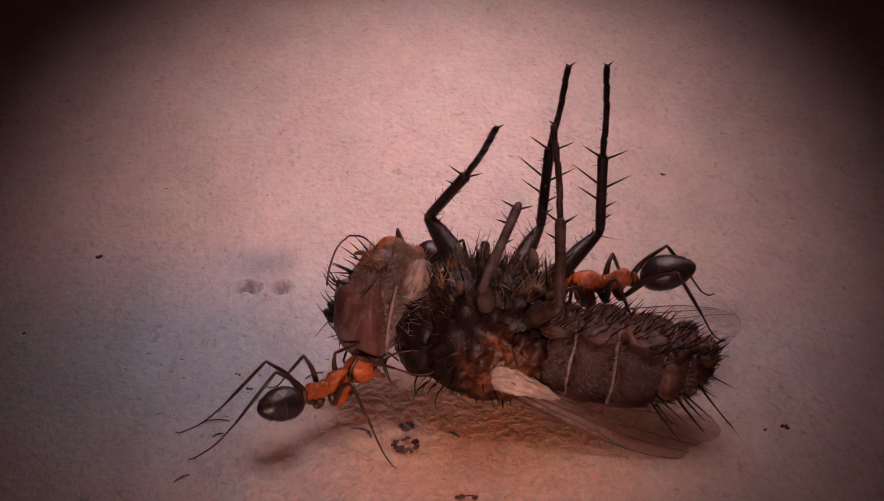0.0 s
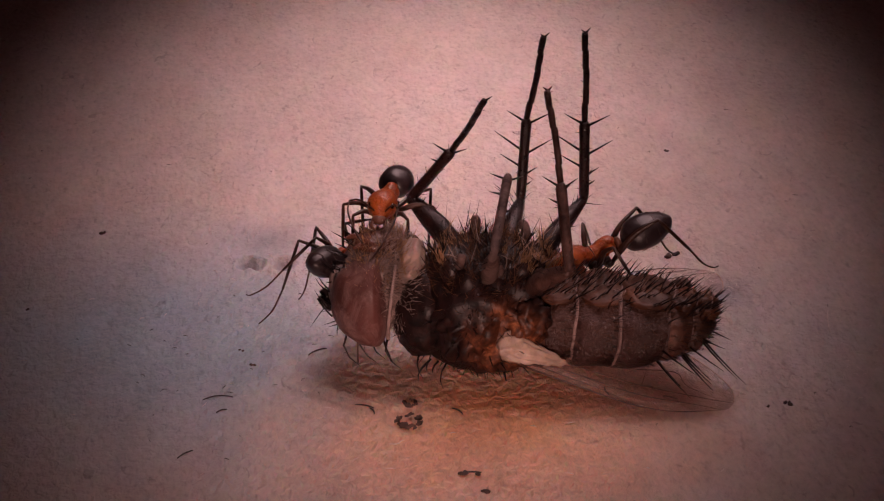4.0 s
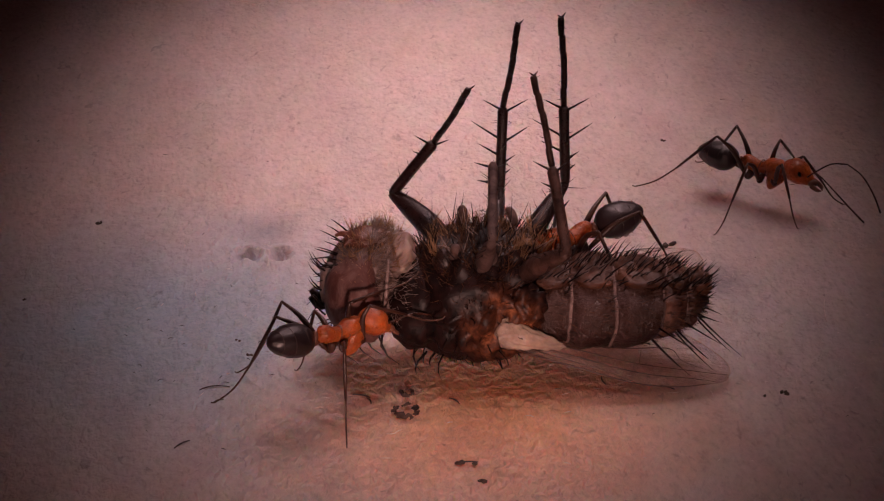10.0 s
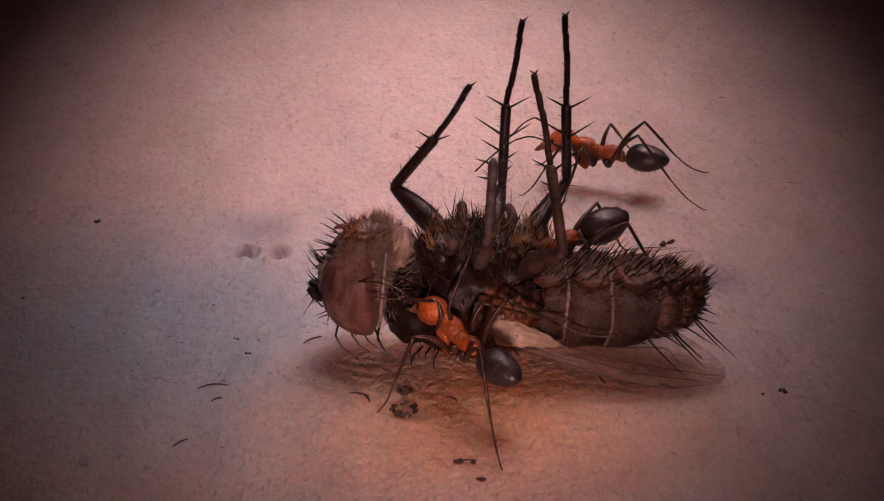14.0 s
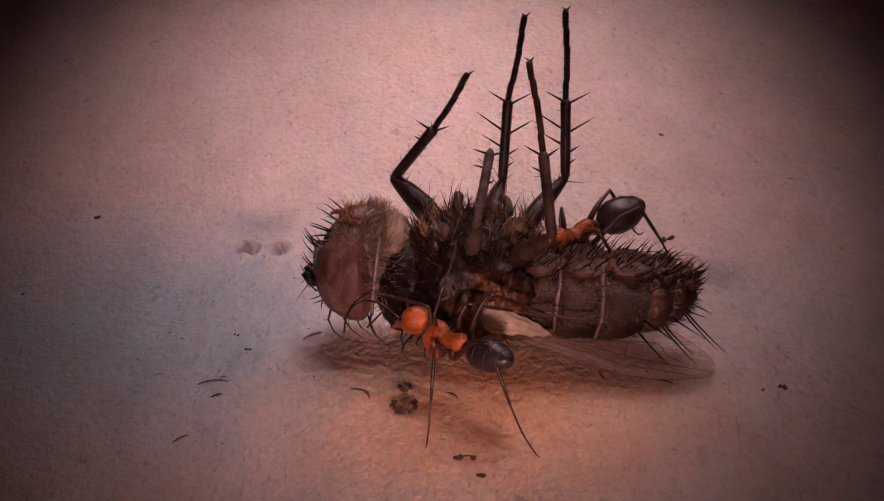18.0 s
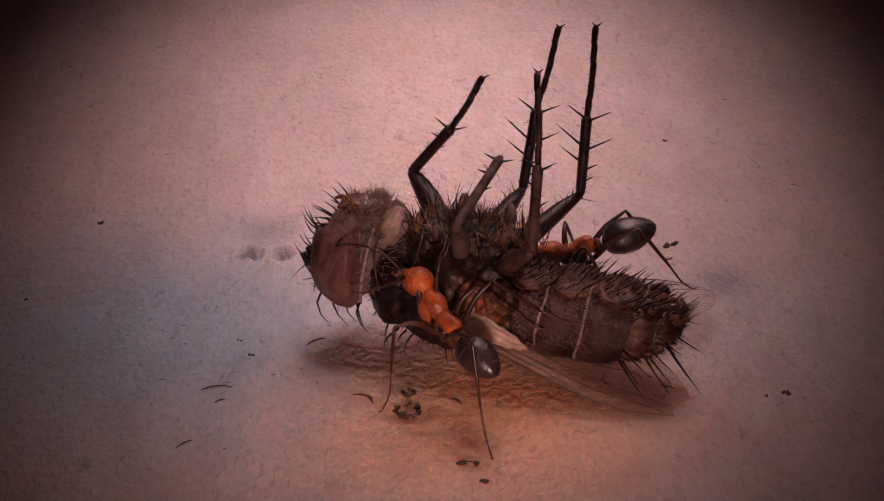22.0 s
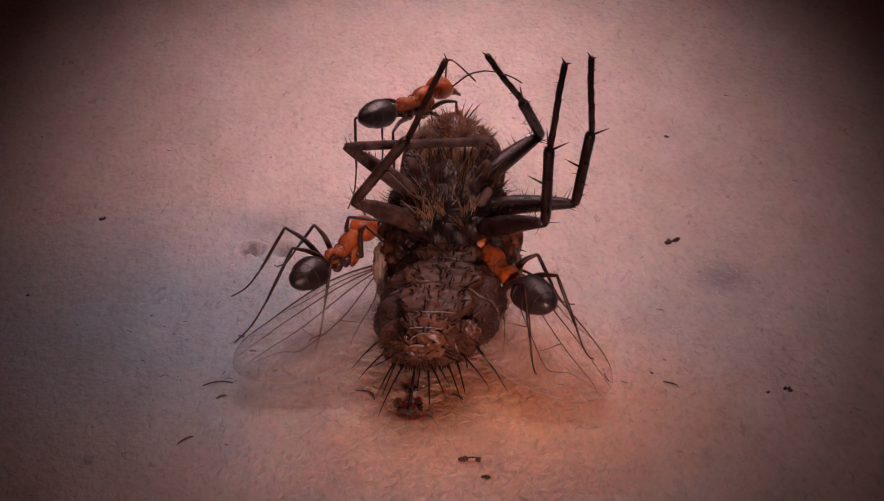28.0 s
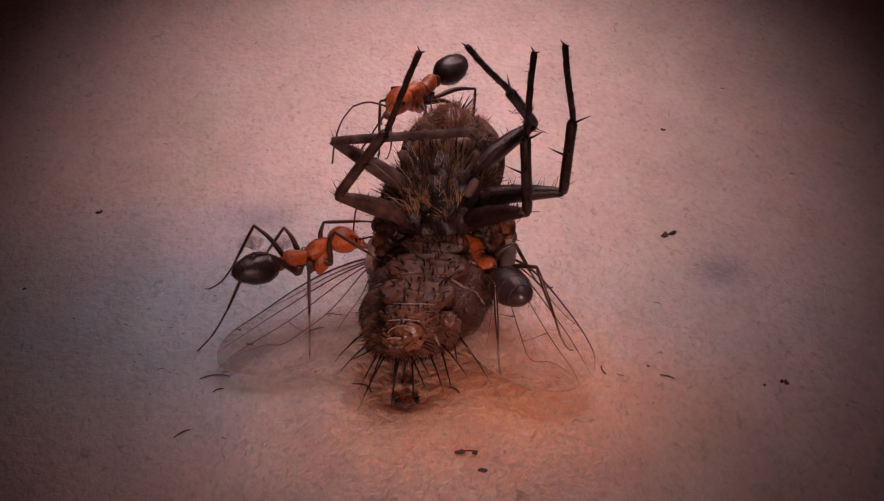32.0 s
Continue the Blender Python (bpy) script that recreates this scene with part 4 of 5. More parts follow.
def make_ant(legs=LEGS, size=1.0):
    ant = new("ant")
    tagged(ant, "orange ant with a black gaster and long thin legs", "ant", "ants at the fly")

    def skull(x, y, z):
        """Long head: broad and square behind, narrow and low at the jaws."""
        sq = 1 + 0.16 * (1 - abs(x)) * (x < 0.3)
        return x, y * sq * (1 - 0.40 * max(x, -0.45)), z * sq * (1 - 0.42 * max(x, -0.5)) - 0.16 * max(x, 0)

    bm = bmesh.new()
    blob(bm, (1.38, 0, 0.07), (0.56, 0.32, 0.29), (0, 22, 0), 4, 0.015, 3, skull)
    head = part("head", bm, ORANGE, ant, "orange head")
    bm = bmesh.new()
    blob(bm, (1.80, 0, -0.14), (0.14, 0.20, 0.12), (0, 25, 0), 3)
    part("clypeus", bm, MOUTH, head)
    for s in (-1, 1):
        bm = bmesh.new()
        blob(bm, (1.45, s * 0.272, 0.14), (0.11, 0.06, 0.095), (0, 20, 0), 3)
        part("eye", bm, BLACK, head, "black eye")
        bm = bmesh.new()
        tube(bm, smooth_line([(1.82, s * 0.16, -0.17), (1.99, s * 0.15, -0.27), (2.09, s * 0.03, -0.33)], 4), [0.075, 0.075, 0.07, 0.065, 0.06, 0.055, 0.04, 0.03, 0.012], 6, 0.6)
        part("mandible", bm, MOUTH, head)
        bm = bmesh.new()
        tube(bm, smooth_line([(0, 0, 0), (0.42, s * 0.34, 0.34), (0.82, s * 0.60, 0.38)], 4), [0.026] * 9, 6)
        tube(bm, smooth_line([(0.82, s * 0.60, 0.38), (1.3, s * 0.70, 0.14), (1.8, s * 0.64, -0.26), (2.2, s * 0.50, -0.64)], 4), [0.022] * 5 + [0.026] * 4 + [0.028] * 4, 6)
        part("antenna", bm, ANTLEG, head, "", (1.68, s * 0.14, 0.06))
    bm = bmesh.new()
    spine = smooth_line([(0.98, 0, 0.02), (0.78, 0, 0.07), (0.50, 0, 0.08), (0.22, 0, -0.02), (-0.05, 0, -0.02), (-0.28, 0, 0.03), (-0.47, 0, -0.09)], 5)
    girth = smooth_line([(0.10, 0, 0), (0.20, 0, 0), (0.255, 0, 0), (0.19, 0, 0), (0.20, 0, 0), (0.21, 0, 0), (0.085, 0, 0)], 5)
    tube(bm, spine, [g.x for g in girth], 18, 1.08)
    mesosoma = part("mesosoma", bm, ORANGE, ant, "orange waisted mesosoma")
    bm = bmesh.new()
    blob(bm, (0.60, 0, 0.15), (0.30, 0.23, 0.19), (0, -6, 0), 3, 0.02, 3)
    part("pronotum", bm, ORANGE, mesosoma)
    bm = bmesh.new()
    blob(bm, (-0.26, 0, 0.11), (0.25, 0.17, 0.16), (0, 16, 0), 3, 0.02, 3)
    part("propodeum", bm, ORANGE, mesosoma)
    bm = bmesh.new()
    for x, r in ((0.36, 0.222), (0.10, 0.190)):
        ring = [(x + 0.05 * math.sin(g), math.cos(g) * r, 0.0 + math.sin(g) * r * 1.1) for g in (2 * math.pi * i / 24 for i in range(25))]
        tube(bm, ring, 0.016, 5)
    part("suture", bm, MOUTH, mesosoma, "dark brown groove")
    bm = bmesh.new()
    coat(bm, (0.3, 0, 0.05), (0.7, 0.22, 0.23), 60, 0.11, 0.004, lambda x, y, z: z > -0.2, (0, 0, 0.2), 0.4)
    coat(bm, (1.38, 0, 0.07), (0.54, 0.36, 0.32), 60, 0.11, 0.004, lambda x, y, z: z > -0.4, (0.2, 0, 0.2), 0.4)
    part("fine_hairs", bm, RUSTHAIR, mesosoma)
    for s in (-1, 1):
        bm = bmesh.new()
        blob(bm, (0.58, s * 0.15, -0.28), (0.22, 0.13, 0.36), (s * -8, 26, 0), 3, 0, 1, lambda x, y, z: (x * (1 + 0.35 * z), y, z))
        part("fore_coxa", bm, ORANGE, mesosoma)
    bm = bmesh.new()
    blob(bm, (-0.60, 0, -0.02), (0.085, 0.12, 0.20), (0, 10, 0), 3)
    tube(bm, [(-0.42, 0, -0.10), (-0.6, 0, -0.15), (-0.80, 0, -0.08)], [0.07, 0.075, 0.07], 8)
    part("petiole", bm, MOUTH, ant)
    bm = bmesh.new()
    gm = Vector((-1.36, 0, 0.02))
    blob(bm, gm, (0.66, 0.45, 0.44), (0, 3, 0), 4, 0.02, 2.2, lambda x, y, z: (x, y * (1 + 0.22 * x), (z if z > 0 else z * 0.82) * (1 + 0.20 * x) + 0.10 * min(x, 0) ** 2))
    gaster = part("gaster", bm, GASTER, ant, "glossy black-brown gaster")
    for x in (0.24, -0.12, -0.40):
        bm = bmesh.new()
        u = x / 0.66
        rr = math.sqrt(max(1 - u * u, 0)) * 1.0
        ring = []
        for g in (2 * math.pi * i / 36 for i in range(37)):
            z = math.sin(g) * rr
            ring.append((gm.x + x, math.cos(g) * rr * 0.45 * (1 + 0.22 * u), 0.02 - 0.05 * x + 0.44 * ((z if z > 0 else z * 0.82) * (1 + 0.20 * u) + 0.10 * min(u, 0) ** 2)))
        tube(bm, ring, 0.009, 5)
        part("segment_edge", bm, GASTEREDGE, gaster)
    bm = bmesh.new()
    coat(bm, gm, (0.63, 0.42, 0.41), 110, 0.10, 0.004, lambda x, y, z: True, (-0.5, 0, 0), 0.3)
    part("fine_hairs", bm, RUSTHAIR, gaster)
    for x, y, *shape in legs:
        for s in (1, -1):
            ant_leg(ant, x, y * s, *shape)
    for ob in ant.children_recursive:
        ob.data.transform(Matrix.Scale(size, 4))
        ob.location *= size
    return ant


ANT_A = make_ant(FOLDED, 1.12)
ANT_B = make_ant()
ANT_C = copy_thing(ANT_B, Matrix.Identity(4))

# ---- crumbs and fibres on the ground ----


def fibre(x, y, length, turn, bow, r=0.021, mat=LINT, look_of="short dark curved fibre lying on the board"):
    bm = bmesh.new()
    a = radians(turn)
    d, n = Vector((math.cos(a), math.sin(a), 0)), Vector((-math.sin(a), math.cos(a), 0))
    pts = [d * length * (t - 0.5) + n * bow * length * (1 - (2 * t - 1) ** 2) + Vector((0, 0, r * 0.3 + 0.012 * math.sin(3 * t))) for t in (i / 8 for i in range(9))]
    tube(bm, pts, [r * (0.5 + 0.5 * math.sin(math.pi * (0.1 + 0.8 * i / 8))) for i in range(9)], 6)
    ob = part("lint_fibre", bm, mat, None, "", (x, y, 0))
    return tagged(ob, look_of, "fibre", "fibres on the board")


def crumb(x, y, size, seed, count=3, mat=DIRT):
    bm = bmesh.new()
    r2 = random.Random(seed)
    for k in range(count):
        blob(bm, (r2.uniform(-1, 1) * size * 0.7, r2.uniform(-1, 1) * size * 0.5, size * 0.12), (size * r2.uniform(0.35, 0.7), size * r2.uniform(0.3, 0.55), size * r2.uniform(0.18, 0.34)), (0, 0, r2.uniform(0, 180)), 2, size * 0.25, 3)
    ob = part("dirt_crumb", bm, mat, None, "", (x, y, -0.02))
    return tagged(ob, "small dark brown dirt crumb stuck to the board", "crumb", "crumbs on the board")


def flake(x, y, r):
    """A curled flake of dirt: a broken, uneven ring with loose bits."""
    bm = bmesh.new()
    r2 = random.Random(int(r * 100))
    for a0, a1, fat in ((140, 200, 0.050), (205, 300, 0.075), (310, 350, 0.060), (10, 50, 0.045), (65, 110, 0.030)):
        pts = [(math.cos(radians(a)) * r * r2.uniform(0.72, 1.25), math.sin(radians(a)) * r * r2.uniform(0.75, 1.3), 0.03 + 0.03 * r2.random()) for a in np.linspace(a0, a1, 7)]
        tube(bm, pts, [0.012 + fat * r2.uniform(0.4, 1.1) * math.sin(math.pi * (0.1 + 0.8 * i / 6)) for i in range(7)], 7, 0.5)
    for k in range(7):
        g, d = r2.uniform(0, 6.28), r * r2.uniform(0.7, 1.2)
        blob(bm, (math.cos(g) * d, math.sin(g) * d * 1.1, 0.03), (r * r2.uniform(0.08, 0.22), r * r2.uniform(0.08, 0.18), 0.045), (0, 0, r2.uniform(0, 180)), 2, 0.06, 4)
    ob = part("dirt_flake", bm, DIRT, None, "", (x, y, -0.02))
    return tagged(ob, "dark brown broken ring of dirt", "crumb", "crumbs on the board")


flake(-0.88, -9.40, 0.30)
flake(-0.86, -8.50, 0.15)
for x, y, s, k in ((8.49, -8.46, 0.13, 1), (-9.93, 1.82, 0.12, 2), (-4.92, -6.43, 0.09, 3), (6.39, 0.30, 0.22, 4), (0.45, -11.9, 0.12, 5), (0.75, -11.95, 0.10, 6),
                   (8.0, -8.6, 0.07, 7), (-5.3, -5.6, 0.08, 8), (0.9, -12.7, 0.14, 9), (6.9, 8.2, 0.10, 10), (5.2, -7.6, 0.05, 11), (-11.2, -3.2, 0.08, 12)):
    crumb(x, y, s, k)
for x, y, l, a, b in ((-5.65, -8.25, 0.75, 12, 0.16), (-6.17, -11.04, 0.5, 48, 0.06), (-2.0, -8.66, 0.5, -20, 0.1), (-1.8, -8.9, 0.35, -70, 0.1), (4.05, -7.85, 0.45, -78, -0.1), (-3.3, -5.7, 0.6, 40, 0.1),
                      (0.3, -8.9, 0.4, -50, 0.1), (5.6, -8.2, 0.4, -30, 0.05), (0.6, -11.9, 0.5, 3, 0.05), (-5.5, -8.9, 0.3, 35, 0.1)):
    fibre(x, y, l, a, b)
fibre(10.2, -3.9, 1.3, 84, 0.03, 0.024, LINTGLINT, "pale straight fibre lying on the board")


def flecks(name, label, mat, count, seed, box, length, r):
    """Loose paper fibres, and glints made as pale ones, scattered over the board, too many to count."""
    bm = bmesh.new()
    r2 = random.Random(seed)
    for k in range(count):
        x, y = r2.uniform(box[0], box[1]), r2.uniform(box[2], box[3])
        a, ln = r2.uniform(0, math.pi), length * r2.uniform(0.4, 1.4)
        d = Vector((math.cos(a), math.sin(a), 0))
        n = Vector((-d.y, d.x, 0)) * ln * r2.uniform(-0.25, 0.25)
        p = Vector((x, y, r2.uniform(-0.008, 0.004)))
        tube(bm, [p - d * ln / 2, p + n + Vector((0, 0, 0.015)), p + d * ln / 2], [r * 0.5, r, r * 0.5], 4)
    return tagged(part(name, bm, mat), label, "fibres", kind="stuff")


flecks("dark_flecks", "fine dark fibre flecks on the board", LINT, 40, 3, (-13, 13, -12, 12), 0.14, 0.010)
flecks("dark_flecks", "fine dark fibre flecks on the board", LINT, 22, 4, (-8, -2.5, -8.5, -2), 0.14, 0.010)
# pale fibres, densest at the right where they stand in for glints
flecks("pale_flecks", "fine pale fibre flecks and painted glints on the board", LINTGLINT, 130, 5, (3, 12, -9, 2), 0.22, 0.009)
flecks("pale_flecks", "fine pale fibre flecks and painted glints on the board", LINTGLINT, 120, 6, (-12, 12, -12, 14), 0.2, 0.010)
flecks("pale_flecks", "fine pale fibre flecks and painted glints on the board", LINTGLINT, 130, 7, (4.5, 10.5, -8.0, -1.0), 0.18, 0.012)

# ---- what moves ----


FEET = {  # where the feet of the ant at the fly's flank rest: leg, then seconds and place in millimetres, on the board or up on the fly
    0: ((0, -1.2, -6.6, 2.0), (3.5, -1.6, -5.2, 3.6), (8, -1.8, -5.0, 3.4), (10, -1.6, -8.0, 2.2), (12, -1.0, -8.0, 3.2), (14, -1.2, -8.1, 2.2), (25.5, -1.8, -8.0, 2.4), (27.5, -0.8, -4.0, 2.4), (32, -1.6, -3.6, 2.2)),
    1: ((0, -0.6, -7.6, 1.0), (3.5, -1.0, -6.2, 3.4), (8, -1.4, -5.8, 3.4), (10, -0.4, -8.2, 1.6), (12, 0.4, -8.0, 3.0), (14, 0.6, -8.0, 2.8), (25.5, -0.4, -8.0, 3.0), (27.5, -0.6, -5.2, 1.8), (32, -1.4, -5.6, 1.8)),
    2: ((0, -4.4, -6.4, 0.0), (3.5, -4.2, -5.0, 1.6), (8, -4.2, -5.0, 2.2), (10, -4.6, -6.2, 0.0), (12, -2.2, -9.4, 0.0), (14, -1.6, -9.6, 0.0), (17, -1.2, -9.2, 0.0), (18, -0.2, -11.4, 0.0), (19, -1.4, -9.8, 0.0), (25.5, -2.4, -9.6, 0.0), (27.5, -4.4, -2.6, 0.6), (32, -5.4, -2.6, 0.4)),
    3: ((0, -1.7, -9.8, 0.0), (9, -2.6, -8.0, 0.0), (10, -2.4, -11.2, 0.0), (11.5, -0.6, -11.4, 0.0), (12.5, 1.8, -8.8, 1.6), (14, 1.9, -8.6, 1.9), (22, 1.9, -8.6, 1.9), (25.5, 1.2, -8.8, 1.8), (27.5, -3.4, -6.4, 0.0), (32, -3.4, -7.0, 0.0)),
    4: ((0, -7.0, -8.8, 0.0), (1, -5.9, -7.9, 0.0), (2, -4.6, -1.5, 0.0), (6, -4.4, -1.7, 0.0), (8, -4.1, 0.2, 0.0), (10, -6.5, -6.8, 0.0), (11, -5.1, -8.7, 0.0), (12, -1.4, -12.1, 0.0), (13, -3.4, -10.5, 0.0), (13.4, -2.2, -11.8, 0.0),
        (14, 1.7, -12.5, 0.0), (16.5, 3.0, -9.6, 0.0), (17.2, 3.0, -9.6, 0.0), (18, 1.9, -11.6, 0.0), (24, 1.1, -12.4, 0.0), (25.5, 0.8, -12.0, 0.0), (27.5, -4.8, -3.4, 0.0), (29, -5.4, -3.6, 0.0), (30, -6.9, -2.7, 0.0), (32, -6.8, -2.8, 0.0)),
    5: ((0, -4.9, -9.6, 0.0), (1, -5.2, -10.2, 0.0), (2, -4.3, -9.6, 0.0), (3.5, -5.0, -4.0, 0.0), (9, -6.0, -4.0, 0.0), (10, -6.6, -9.2, 0.0), (11, -3.9, -12.2, 0.0), (12, 0.3, -11.8, 0.0), (13, 0.6, -10.6, 0.0), (13.4, 2.2, -11.4, 0.0),
        (14, 3.7, -8.4, 1.9), (22, 3.6, -8.4, 1.9), (25.5, 3.0, -8.6, 1.6), (27.5, -5.0, -5.6, 0.0), (30, -6.4, -6.8, 0.0), (32, -6.4, -6.8, 0.0)),
}


def body_at(ant, t):
    """The keyed pose of an ant at t seconds."""
    keys = ant.animation_data
    values = [c.evaluate(frame(t)) for c in keys.action.layers[0].strips[0].channelbag(keys.action_slot).fcurves]
    turn = Quaternion(values[3:])
    return Matrix.LocRotScale(Vector(values[:3]), turn.normalized(), None)


def limbs(ant, walking, seed, feet=None, stands=True):
    """Legs stride in two tripods while the ant walks, and shift a little while it works; the feet keep to the board where they reach it."""
    r2 = random.Random(seed)
    legs = [o for o in ant.children if o.name.startswith("leg")]
    for k, leg in enumerate(legs):
        base = leg.location.copy()
        phase = math.pi * (k % 2 == (k // 2) % 2)
        _, _, angle, _, _, _, _, out, drop = LEGS[k // 2]
        side = 1 if base.y > 0 else -1
        rest = Vector((math.cos(radians(angle)), side * math.sin(radians(angle)), 0)) * out * MM + Vector((0, 0, drop * MM))
        rows, t = [], 0.0
        while t <= 32.0001:
            go = any(a <= t <= b for a, b in walking)
            if not stands:
                rows.append((t, Matrix.Translation(base) @ pose(0, 0, 0, r2.uniform(-4, 5) * side, r2.uniform(-4, 4), r2.uniform(-6, 6))))
                t = round(t + 0.7, 3)
                continue
            w = t * 2 * math.pi * 2.4 + phase
            swing = 20 * math.sin(w) * side if go else r2.uniform(-7, 7)
            lift = 0.35 * MM * max(0, math.cos(w)) if go else 0.0
            body = body_at(ant, t)
            hip = body @ base
            want = body.to_3x3() @ (Euler((0, 0, radians(swing))).to_matrix() @ rest)
            spots = (feet or {}).get(k)
            high = 0.0
            if spots and not go:
                times = [q[0] for q in spots]
                at = Vector([np.interp(t, times, [q[i] for q in spots]) * MM for i in (1, 2, 3)])
                want, high = at - hip, at.z
            if high > 0.15 * MM:
                flat, height = Vector((want.x, want.y, 0)), -want.z
            else:
                height = min(hip.z - lift - 0.05 * MM, 0.88 * rest.length)
                flat = Vector((want.x, want.y, 0)).normalized() * math.sqrt(rest.length ** 2 - height ** 2)
            aim = body.to_3x3().inverted() @ (flat - Vector((0, 0, height)))
            up = body.to_3x3().inverted() @ Vector((0, 0, 1))

            def axes(way, top):
                x = way.normalized()
                y = top.cross(x).normalized()
                return Matrix((x, y, x.cross(y))).transposed()

            turn = axes(aim, up) @ axes(rest, Vector((0, 0, 1))).inverted()
            rows.append((t, Matrix.Translation(base) @ turn.to_4x4()))
            t = round(t + (0.1 if go else 0.4), 3)
        if rows[-1][0] < 32:
            rows.append((32.0, rows[-1][1]))
        walk(leg, rows)
    for ob in [o for c in ant.children for o in c.children if o.name.startswith("antenna")]:
        base = ob.location.copy()
        walk(ob, [(t, pose(*base, r2.uniform(-10, 10), r2.uniform(-14, 14), r2.uniform(-16, 16))) for t in (0.4 * i for i in range(81))])


